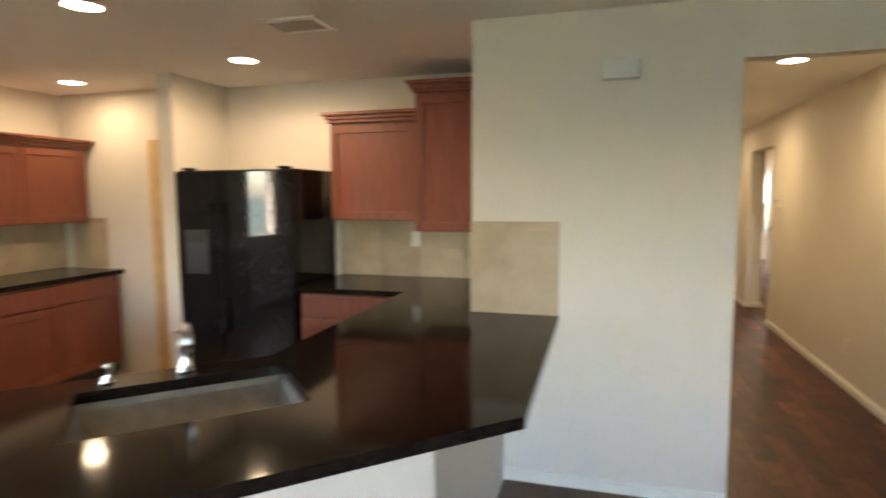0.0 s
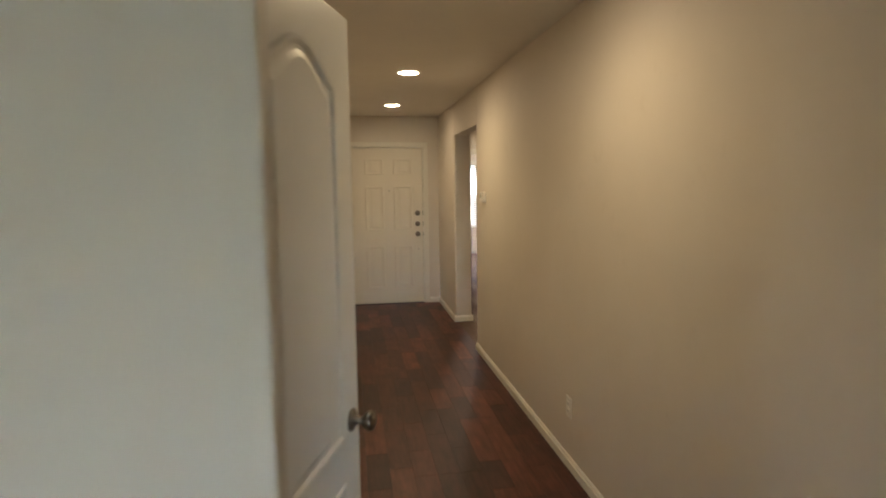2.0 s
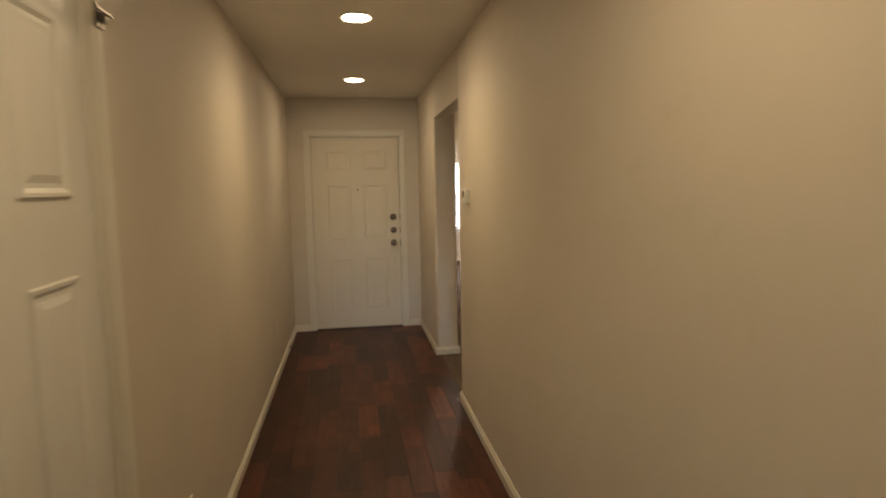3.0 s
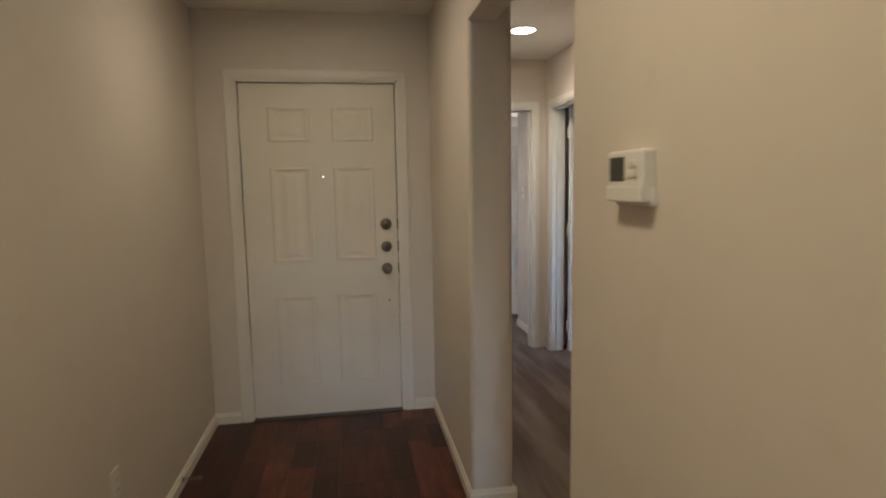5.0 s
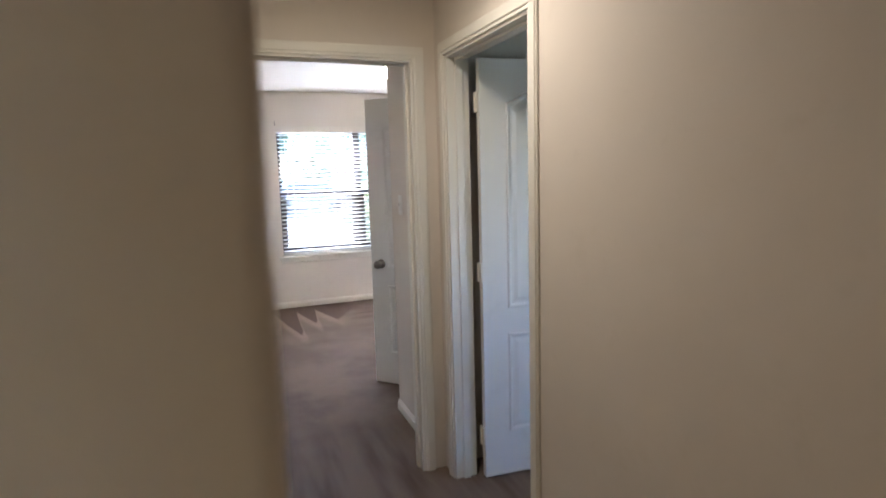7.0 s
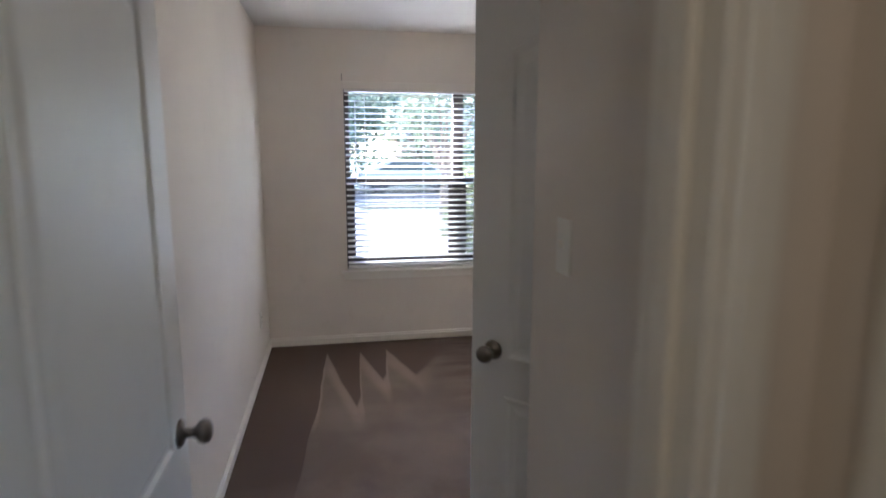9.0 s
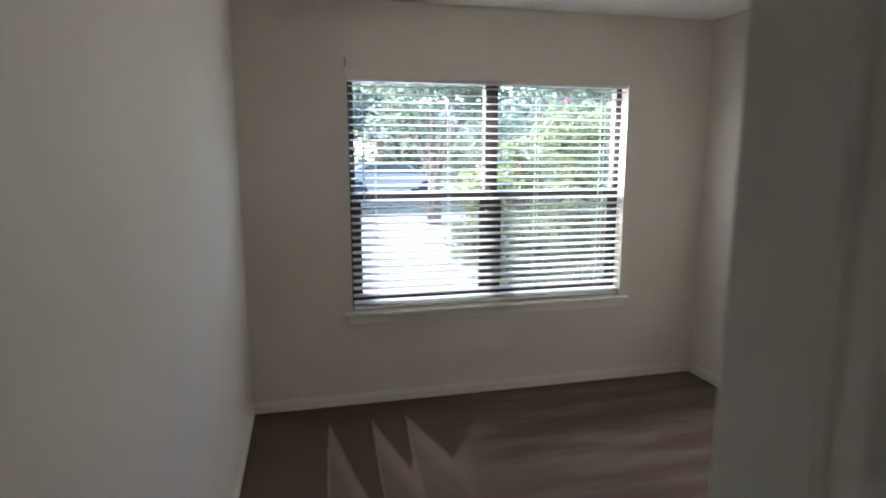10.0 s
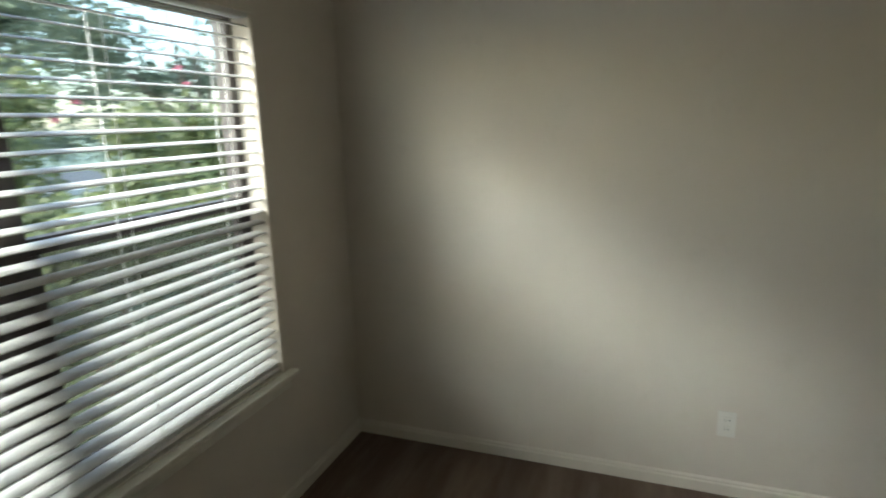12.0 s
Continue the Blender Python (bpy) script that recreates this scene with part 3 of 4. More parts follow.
sw = (WX1 - WX0) / 2 - 0.009
sec = [(-0.025, -0.0042), (-0.0125, -0.001), (0.0, 0.0), (0.0125, -0.001), (0.025, -0.0042)]
add_prism(slat_bm, sec + [(u, v + 0.0028) for u, v in reversed(sec)], -sw, sw, "x")
slat0 = mesh_object("slat", slat_bm, BLINDM, blind)
slat_me = slat0.data
NSL = 30
pitch = (WZ1 - 0.05 - (WZ0 + 0.055)) / (NSL - 1)
for i in range(NSL):
    ob = slat0 if i == 0 else new("slat", slat_me)
    ob.parent = blind
    ob.matrix_basis = pose((WX0 + WX1) / 2, BLY, WZ0 + 0.055 + i * pitch, 10 + random.uniform(-1.2, 1.2), random.uniform(-0.08, 0.08), 0)
for x in (WX0 + 0.16, WX0 + 0.62, WX1 - 0.62, WX1 - 0.16):
    for dy in (-0.027, 0.027):
        box("ladder_cord", x - 0.001, BLY + dy - 0.001, WZ0 + 0.03, x + 0.001, BLY + dy + 0.001, WZ1 - 0.05, BLINDM, 0, blind)
lathe("tilt_wand", [(0.0, 0.0), (0.004, 0.0), (0.004, 0.62), (0.0, 0.62)], Matrix.Translation((WX0 + 0.085, BLY - 0.034, WZ1 - 0.72)), BLINDM, blind, 8)
tagged(box("curtain_bracket", WX0 - 0.012, BY1 - 0.03, WZ1 + 0.05, WX0 - 0.008, BY1 + 0.0, WZ1 + 0.10, BRONZE, 0.001), "small dark wall hook above the window", "hook")

# plain openings that let daylight into the other rooms
for nm, sp in (("window_2", (BX1 + 0.04, -1.95, 1.1, BX1 + 0.10, -1.1, 1.95)),):
    r = tagged(new(nm), "white-framed window", "window", kind="structure")
    x0, y0, z0, x1, y1, z1 = sp
    boxes("frame", [(x0, y0, z0, x1, y0 + 0.05, z1), (x0, y1 - 0.05, z0, x1, y1, z1), (x0, y0 + 0.05, z0, x1, y1 - 0.05, z0 + 0.05), (x0, y0 + 0.05, z1 - 0.05, x1, y1 - 0.05, z1)], TRIM, 0.003, r)


# ---- ceiling lamps ----
def downlight(x, y, power, col=(1.0, 0.77, 0.37), cone=162, blend=0.9):
    root = tagged(new("downlight"), "round white recessed ceiling light, switched on", "ceiling light", "recessed ceiling lights")
    root.location = (x, y, H)
    lathe("ring", [(0.098, 0.0), (0.098, -0.004), (0.092, -0.007), (0.078, -0.006), (0.075, -0.002), (0.075, 0.0)], Matrix(), PLASTIC, root, 32)
    lathe("lens", [(0.0, -0.0045), (0.05, -0.0045), (0.0755, -0.003)], Matrix(), LAMPGLOW, root, 32)
    d = bpy.data.lights.new("downlight_lamp", "SPOT")
    d.energy, d.color, d.spot_size, d.spot_blend, d.shadow_soft_size = power, col, radians(cone), blend, 0.06
    o = new("downlight_lamp", d)
    o.location = (x, y, H - 0.07)
    return root


HALL_P = 0.24
for x, y, k in ((0.70, -5.26, 0.95), (0.688, -2.85, 1.3), (0.69, -1.01, 0.36)):
    downlight(x, y, HALL_P * k)
downlight(2.03, 0.27, 0.50, (1.0, 0.85, 0.62))
for x, y, k in ((-2.88, -7.52, 1.0), (-2.82, -6.36, 1.3), (-4.55, -6.12, 0.22)):
    downlight(x, y, 0.20 * k, (1.0, 0.78, 0.50), 175, 0.35)

bl = tagged(new("flush_ceiling_light"), "flush ceiling light with frosted bowl and dark metal rim", "ceiling light")
bl.location = (2.90, 3.2, H)
lathe("canopy", [(0.0, 0.0), (0.10, 0.0), (0.104, -0.012), (0.094, -0.022), (0.097, -0.034), (0.085, -0.05), (0.07, -0.056)], Matrix(), BRONZE, bl, 32)
lathe("bowl", [(0.066, -0.05), (0.078, -0.075), (0.08, -0.11), (0.062, -0.15), (0.03, -0.166), (0.0, -0.17)], Matrix(), BOWLGLOW, bl, 32)
lathe("finial", [(0.0, -0.168), (0.01, -0.171), (0.01, -0.18), (0.0, -0.188)], Matrix(), BRONZE, bl, 12)
bd = bpy.data.lights.new("flush_lamp", "POINT")
bd.energy, bd.color, bd.shadow_soft_size = 0.19, (1.0, 0.80, 0.50), 0.08
new("flush_lamp", bd).location = (2.90, 3.2, H - 0.29)


# ---- small wall fittings ----
def outlet(m, label="white duplex socket outlet"):
    """A plate in the xz plane of m, facing -y."""
    root = tagged(new("wall_outlet"), label, "outlet", "wall outlets")
    box("plate", -0.035, -0.006, -0.0575, 0.035, 0.0, 0.0575, PLASTIC, 0.003, root)
    for dz in (-0.02, 0.02):
        box("socket", -0.016, -0.0085, dz - 0.014, 0.016, -0.004, dz + 0.014, PLASTIC, 0.004, root)
        boxes("slot", [(-0.008, -0.0092, dz - 0.004, -0.006, -0.008, dz + 0.005), (0.006, -0.0092, dz - 0.004, 0.008, -0.008, dz + 0.005)], DARK, 0, root)
    lathe("screw", [(0, 0), (0.003, 0), (0.002, 0.0015), (0, 0.0015)], Matrix.Translation((0, -0.006, 0)) @ pose(0, 0, 0, 90), PLASTIC, root, 10)
    root.matrix_world = m
    return root


outlet(pose(W, -4.60, 0.34, 0, 0, -90))
outlet(pose(0.0, -4.02, 0.33, 0, 0, 90))
outlet(pose(0.0, -1.45, 0.40, 0, 0, 90))
outlet(pose(BX1, 3.47, 0.33, 0, 0, -90))
outlet(pose(2.5, -0.69, 0.36, 0, 0, -90))
outlet(pose(BX0, 4.75, 0.36, 0, 0, 90))

sp = tagged(new("light_switch"), "white toggle light switch plate", "light switch")
box("plate", -0.035, -0.006, -0.0575, 0.035, 0.0, 0.0575, PLASTIC, 0.003, sp)
box("toggle", -0.005, -0.018, -0.004, 0.005, -0.004, 0.014, PLASTIC, 0.002, sp)
sp.matrix_world = pose(2.49, 1.765, 1.33, 0, 0, -90)

th = tagged(new("thermostat"), "white wall thermostat with grey display", "thermostat")
box("body", -0.075, -0.03, -0.05, 0.075, 0.0, 0.055, PLASTIC, 0.006, th)
box("base", -0.08, -0.012, -0.058, 0.08, 0.0, -0.02, PLASTIC, 0.005, th)
box("lip", -0.077, -0.034, -0.05, 0.077, -0.028, -0.018, PLASTIC, 0.004, th)
box("display", -0.066, -0.0315, -0.008, 0.0, -0.0295, 0.042, CHROMEGREY, 0.001, th)
for dz in (0.02, 0.0):
    box("button", 0.022, -0.034, dz, 0.05, -0.029, dz + 0.013, PLASTIC, 0.002, th)
th.matrix_world = pose(W, -2.595, 1.445, 0, 0, -90) @ Matrix.Diagonal((0.82, 0.9, 0.84, 1))

si = tagged(new("alarm_siren"), "white plastic alarm siren box on the wall", "alarm")
box("body", -0.085, -0.055, -0.055, 0.085, 0.0, 0.04, PLASTIC, 0.008, si)
boxes("grille", [(-0.06 + i * 0.02, -0.057, -0.045, -0.052 + i * 0.02, -0.054, -0.02) for i in range(7)], TRIM, 0.001, si)
si.matrix_world = pose(-0.438, KY, 2.15)

ds = tagged(new("door_guard"), "small metal swing-bar door guard", "door guard")
boxes("plate", [(-0.02, -0.004, -0.03, 0.02, 0.0, 0.03)], NICKEL, 0.001, ds)
boxes("arm", [(-0.07, -0.025, 0.0, 0.03, -0.018, 0.01), (-0.004, -0.02, -0.02, 0.004, -0.003, 0.01)], NICKEL, 0.002, ds)
ds.matrix_world = pose(0.0155, -4.53, 1.95, 0, 0, 90)
bs = tagged(new("door_stop"), "spring door stop on the baseboard", "door stop")
lathe("spring", [(0, 0), (0.011, 0), (0.006, 0.01), (0.005, 0.07), (0.008, 0.072), (0.008, 0.085), (0, 0.086)], pose(0.014, -0.75, 0.045, 0, 90, 0), NICKEL, bs, 12)


# ---- kitchen ----
CD = Vector((-0.717, -0.697))      # along the angled bar
CN = Vector((-0.697, 0.717))       # from the bar's outer edge towards the kitchen
C0 = Vector((-0.70, -8.15))


def bar(s, o):
    p = C0 + CD * s + CN * o
    return (p.x, p.y)


CT0, CT1 = 0.877, 0.915
S0, S1, O0, O1 = 0.50, 1.15, 0.42, 0.85
counter = tagged(new("kitchen_counter"), "polished black granite kitchen counter with angled bar", "counter")
bm = bmesh.new()
add_prism(bm, [(-0.716, KY), (-0.70, -8.15), bar(0.0, 1.0), (-1.757, -7.80), (-1.757, -6.25), (-2.54, -6.25), (-2.54, -5.535), (-1.185, -5.535), (-1.185, KY)], CT0, CT1)
for a, b, c, d in ((0.0, S0, 0.0, 1.0), (S1, 2.6, 0.0, 1.0), (S0, S1, 0.0, O0), (S0, S1, O1, 1.0)):
    add_prism(bm, [bar(a, c), bar(b, c), bar(b, d), bar(a, d)], CT0, CT1)
bmesh.ops.remove_doubles(bm, verts=bm.verts, dist=0.0005)
mesh_object("top", bm, GRANITE, counter)
bm = bmesh.new()
add_prism(bm, [(-1.0, KY), (-1.0, -8.055), bar(2.55, 0.28), bar(2.55, 0.42), (-1.14, -8.0), (-1.14, KY)], 0.0, CT0)
hw = tagged(mesh_object("half_wall", bm, WALL, counter), "cream painted half wall")
bm = bmesh.new()
add_prism(bm, [(-1.14, KY - 0.002), (-1.14, -7.98), (-1.74, -7.79), (-1.74, KY - 0.002)], 0.1, CT0)
mesh_object("base", bm, CHERRY, counter)
bm = bmesh.new()
add_prism(bm, [bar(0.25, 0.42), bar(0.40, 0.42), bar(0.40, 0.97), bar(0.45, 0.97)][::-1], 0.1, CT0)
for a, b in ((1.24, 2.5),):
    add_prism(bm, [bar(a, 0.43), bar(b, 0.43), bar(b, 0.97), bar(a, 0.97)], 0.1, CT0)
mesh_object("bar_base", bm, CHERRY, counter)

sink = tagged(new("kitchen_sink"), "undermount stainless steel kitchen sink", "sink")
bm = bmesh.new()
rings = []
for ins, z in ((0.0, CT0), (0.012, CT0 - 0.02), (0.022, CT0 - 0.17), (0.06, CT0 - 0.2)):
    rings.append([bm.verts.new((*bar(s, o), z)) for s, o in ((S0 + ins, O0 + ins), (S1 - ins, O0 + ins), (S1 - ins, O1 - ins), (S0 + ins, O1 - ins))])
for a, b in zip(rings, rings[1:]):
    for i in range(4):
        bm.faces.new((a[i], a[(i + 1) % 4], b[(i + 1) % 4], b[i]))
bm.faces.new(rings[-1])
mesh_object("bowl", bm, STEEL, sink)
px, py = bar((S0 + S1) / 2, (O0 + O1) / 2)
lathe("drain", [(0, 0.004), (0.03, 0.004), (0.045, 0.002), (0.045, 0)], Matrix.Translation((px, py, CT0 - 0.2)), CHROME, sink)


def tube(name, pts, r, mat, parent):
    cu = bpy.data.curves.new(name, "CURVE")
    cu.dimensions, cu.bevel_depth, cu.bevel_resolution, cu.resolution_u = "3D", r, 3, 8
    s = cu.splines.new("BEZIER")
    s.bezier_points.add(len(pts) - 1)
    for b, p in zip(s.bezier_points, pts):
        b.co, b.handle_left_type, b.handle_right_type = p, "AUTO", "AUTO"
    tmp = bpy.data.objects.new(name, cu)
    me = bpy.data.meshes.new_from_object(tmp)
    bpy.data.objects.remove(tmp)
    me.materials.clear()
    me.materials.append(mat)
    ob = new(name, me)
    ob.parent = parent
    for f in me.polygons:
        f.use_smooth = True
    return ob


faucet = tagged(new("kitchen_faucet"), "chrome kitchen faucet with low spout", "faucet")
fx, fy = bar(0.82, 0.92)
tx, ty = bar(0.82, 0.70)
lathe("base", [(0, 0), (0.028, 0), (0.026, 0.012), (0.021, 0.02), (0.02, 0.09), (0.022, 0.1), (0.016, 0.125), (0, 0.13)], Matrix.Translation((fx, fy, CT1)), CHROME, faucet)
tube("spout", [(fx, fy, CT1 + 0.09), ((fx + tx) / 2, (fy + ty) / 2, CT1 + 0.19), (tx, ty, CT1 + 0.17), (tx, ty, CT1 + 0.12)], 0.012, CHROME, faucet)
tube("lever", [(fx, fy, CT1 + 0.12), (fx + 0.01, fy - 0.03, CT1 + 0.15), (fx + 0.03, fy - 0.07, CT1 + 0.165)], 0.006, CHROME, faucet)
soap = tagged(new("soap_dispenser"), "small chrome soap dispenser by the sink", "soap dispenser")
qx, qy = bar(1.06, 0.91)
lathe("pump", [(0, 0), (0.02, 0), (0.019, 0.01), (0.011, 0.02), (0.01, 0.05), (0.014, 0.055), (0.014, 0.068), (0, 0.07)], Matrix.Translation((qx, qy, CT1)), CHROME, soap, 16)
tube("nozzle", [(qx, qy, CT1 + 0.062), (qx + 0.03, qy - 0.02, CT1 + 0.066), (qx + 0.055, qy - 0.035, CT1 + 0.052)], 0.005, CHROME, soap)


def cabinet_front(parent, axis, u0, u1, face, side, z0, z1):
    """A framed cabinet door: flat frame with a sunk centre panel."""
    w = 0.055
    t = 0.019 * side
    lo, hi = sorted((face, face + t))
    mid = sorted((face, face + t * 0.55))

    def b(a, c, zz0, zz1, rng):
        return (a, rng[0], zz0, c, rng[1], zz1) if axis == "x" else (rng[0], a, zz0, rng[1], c, zz1)
    boxes("door", [b(u0, u0 + w, z0, z1, (lo, hi)), b(u1 - w, u1, z0, z1, (lo, hi)), b(u0 + w, u1 - w, z0, z0 + w, (lo, hi)), b(u0 + w, u1 - w, z1 - w, z1, (lo, hi)), b(u0 + w - 0.002, u1 - w + 0.002, z0 + w - 0.002, z1 - w + 0.002, mid)], CHERRY, 0.003, parent)


def upper_cabinet(axis, u0, u1, wall_f, front, z0, z1, doors, label):
    """Wall cabinet between wall face and front plane, with crown moulding."""
    root = tagged(new("wall_cabinet"), label, "cabinet", "cherry wall cabinets")
    side = 1 if front > wall_f else -1
    lo, hi = sorted((wall_f + 0.002 * side, front))
    a = (u0, lo, z0, u1, hi, z1) if axis == "x" else (lo, u0, z0, hi, u1, z1)
    box("body", *a, CHERRY, 0.002, root)
    n = doors
    g = (u1 - u0) / n
    for i in range(n):
        cabinet_front(root, axis, u0 + i * g + 0.006, u0 + (i + 1) * g - 0.006, front, side, z0 + 0.01, z1 - 0.05)
    bm = bmesh.new()
    for k, (o, zz0, zz1) in enumerate(((0.012, z1 - 0.03, z1 - 0.005), (0.028, z1 - 0.005, z1 + 0.022), (0.048, z1 + 0.022, z1 + 0.045))):
        lo2, hi2 = sorted((wall_f + 0.002 * side, front + side * (o + 0.015)))
        aa = (u0 - o, lo2, zz0, u1 + o, hi2, zz1) if axis == "x" else (lo2, u0 - o, zz0, hi2, u1 + o, zz1)
        add_box(bm, *aa, 0.004)
    mesh_object("crown", bm, CHERRY, root)
    return root


KB = -5.55
upper_cabinet("x", -2.46, -1.785, KB, -5.85, 1.36, 2.10, 1, "cherry wall cabinet with framed door and crown moulding")
upper_cabinet("x", -1.775, -1.24, KB, -5.93, 1.29, 2.275, 1, "taller cherry corner wall cabinet with crown moulding")
upper_cabinet("y", -8.6, -5.76, -5.19, -4.87, 1.325, 1.985, 5, "long run of cherry wall cabinets")


def base_cabinet(axis, u0, u1, wall_f, front, label, n):
    root = tagged(new("base_cabinet"), label, "cabinet", "cherry base cabinets")
    side = 1 if front > wall_f else -1
    lo, hi = sorted((wall_f + 0.002 * side, front))
    tk = sorted((wall_f + 0.002 * side, front - side * 0.07))
    body = (u0, lo, 0.1, u1, hi, 0.874) if axis == "x" else (lo, u0, 0.1, hi, u1, 0.874)
    toe = (u0, tk[0], 0.0, u1, tk[1], 0.1) if axis == "x" else (tk[0], u0, 0.0, tk[1], u1, 0.1)
    box("body", *body, CHERRY, 0.002, root)
    box("toe_kick", *toe, DARK, 0.0, root)
    g = (u1 - u0) / n
    for i in range(n):
        a, b = u0 + i * g + 0.008, u0 + (i + 1) * g - 0.008
        cabinet_front(root, axis, a, b, front, side, 0.12, 0.69)
        rng = sorted((front, front + side * 0.018))
        dr = (a, rng[0], 0.71, b, rng[1], 0.855) if axis == "x" else (rng[0], a, 0.71, rng[1], b, 0.855)
        box("drawer", *dr, CHERRY, 0.004, root)
    return root


base_cabinet("x", -2.53, -1.78, KB, -6.21, "cherry base cabinet beside the refrigerator", 1)
base_cabinet("y", -8.6, -5.76, -5.19, -4.58, "run of cherry base cabinets", 5)
tagged(box("side_counter", -5.195, -8.6, 0.8765, -4.545, -5.722, 0.915, GRANITE, 0.004), "black granite counter on the base cabinets", "counter")

# refrigerator
fr = tagged(new("refrigerator"), "glossy black side-by-side refrigerator", "refrigerator")
FX0, FX1, FY = -3.535, -2.575, -6.22
box("body", FX0, FY + 0.07, 0.02, FX1, -5.58, 1.735, BLACKAPP, 0.006, fr)
fm = FX0 + 0.36
for a, b in ((FX0, fm - 0.003), (fm + 0.003, FX1)):
    box("door", a, FY, 0.09, b, FY + 0.064, 1.73, BLACKAPP, 0.014, fr)
for x in (fm - 0.05, fm + 0.03):
    boxes("handle", [(x, FY - 0.05, 0.55, x + 0.022, FY - 0.03, 1.5), (x, FY - 0.032, 0.55, x + 0.022, FY + 0.002, 0.585), (x, FY - 0.032, 1.465, x + 0.022, FY + 0.002, 1.5)], BLACKAPP, 0.006, fr)
boxes("dispenser", [(FX0 + 0.07, FY - 0.006, 0.98, FX0 + 0.27, FY + 0.002, 1.3)], DARK, 0.004, fr)
boxes("dispenser_trim", [(FX0 + 0.08, FY - 0.009, 1.21, FX0 + 0.26, FY - 0.005, 1.29)], CHROMEGREY, 0.002, fr)
box("grille", FX0 + 0.02, FY + 0.02, 0.0, FX1 - 0.02, FY + 0.1, 0.08, DARK, 0.003, fr)
for x in (FX0 + 0.05, FX1 - 0.11):
    box("hinge_cover", x, FY + 0.01, 1.735, x + 0.06, FY + 0.1, 1.752, BLACKAPP, 0.004, fr)

# bare timber casing on the pantry doorway
tagged(boxes("door_casing_pine", [(-4.22, -5.732, 0.0, -4.13, -5.702, 2.02), (-4.13, -5.722, 0.0, -4.10, -5.702, 2.02)], PINE, 0.004), "unpainted pine door casing board", "door casing", kind="structure")
# supply air grille in the kitchen ceiling
vent = tagged(new("ceiling_vent"), "white metal ceiling air vent", "vent")
boxes("frame", [(-2.24, -7.09, H - 0.012, -2.20, -6.82, H - 0.0005), (-1.94, -7.09, H - 0.012, -1.90, -6.82, H - 0.0005), (-2.20, -7.09, H - 0.012, -1.94, -7.05, H - 0.0005), (-2.20, -6.86, H - 0.012, -1.94, -6.82, H - 0.0005)], PLASTIC, 0.002, vent)
boxes("louvre", [(-2.195, -7.045 + i * 0.022, H - 0.010, -1.945, -7.032 + i * 0.022, H - 0.004) for i in range(8)], NICKEL, 0.001, vent)
kp = outlet(pose(-1.90, KB - 0.012, 1.21), "white socket outlet on the tiled backsplash")


# ---- outside ----
tagged(boxes("ground", [(-400, -400, -0.35, 400, 400, -0.16)], GRASS, 0), "lawn reaching to the horizon", "ground", kind="structure")
bm = bmesh.new()
add_prism(bm, [(-2.6, 5.6), (3.0, 5.6), (3.0, 7.7), (4.5, 8.6), (5.2, 11.0), (5.2, 16.2), (2.75, 16.2), (2.75, 19.0), (-2.6, 19.0)], -0.16, -0.13)
tagged(mesh_object("driveway", bm, CONCRETE), "pale concrete driveway", "driveway", kind="structure")
tagged(box("pavement", 2.75, 16.2, -0.16, 60, 17.8, -0.125, CONCRETE, 0.01), "pale concrete pavement", "pavement", kind="structure")
tagged(box("road", -60, 19, -0.158, 60, 27, -0.15, ROADM, 0), "grey asphalt street", "road", kind="structure")
tagged(box("kerb", 2.75, 18.75, -0.16, 60, 19, -0.02, CONCRETE, 0.02), "concrete kerb", "kerb", kind="structure")


def add_leaves(bm, centre, radii, n, size, rng, shell=0.35):
    for _ in range(n):
        v = Vector((rng.gauss(0, 1), rng.gauss(0, 1), rng.gauss(0, 1))).normalized()
        k = (shell + (1 - shell) * rng.random()) * (0.82 + 0.3 * noise.noise(v * 2.3 + Vector(centre)))
        p = Vector(centre) + Vector((v.x * radii[0], v.y * radii[1], v.z * radii[2])) * k
        s = size * rng.uniform(0.6, 1.3)
        m = Matrix.Translation(p) @ Euler((rng.uniform(-1.2, 1.2), rng.uniform(-1.2, 1.2), rng.uniform(0, 6.28))).to_matrix().to_4x4()
        a = [bm.verts.new(m @ Vector(q)) for q in ((0, -s, 0), (s * 0.45, 0, s * 0.12), (0, s, 0), (-s * 0.45, 0, s * 0.12))]
        bm.faces.new((a[0], a[1], a[2]))
        bm.faces.new((a[0], a[2], a[3]))


def limb(bm, pts, r0, r1, seg=7):
    rings = []
    for i, p in enumerate(pts):
        k = i / (len(pts) - 1)
        r = r0 + (r1 - r0) * k
        rings.append([bm.verts.new((p[0] + r * math.cos(6.2832 * j / seg), p[1] + r * math.sin(6.2832 * j / seg), p[2])) for j in range(seg)])
    for a, b in zip(rings, rings[1:]):
        for j in range(seg):
            bm.faces.new((a[j], a[(j + 1) % seg], b[(j + 1) % seg], b[j]))


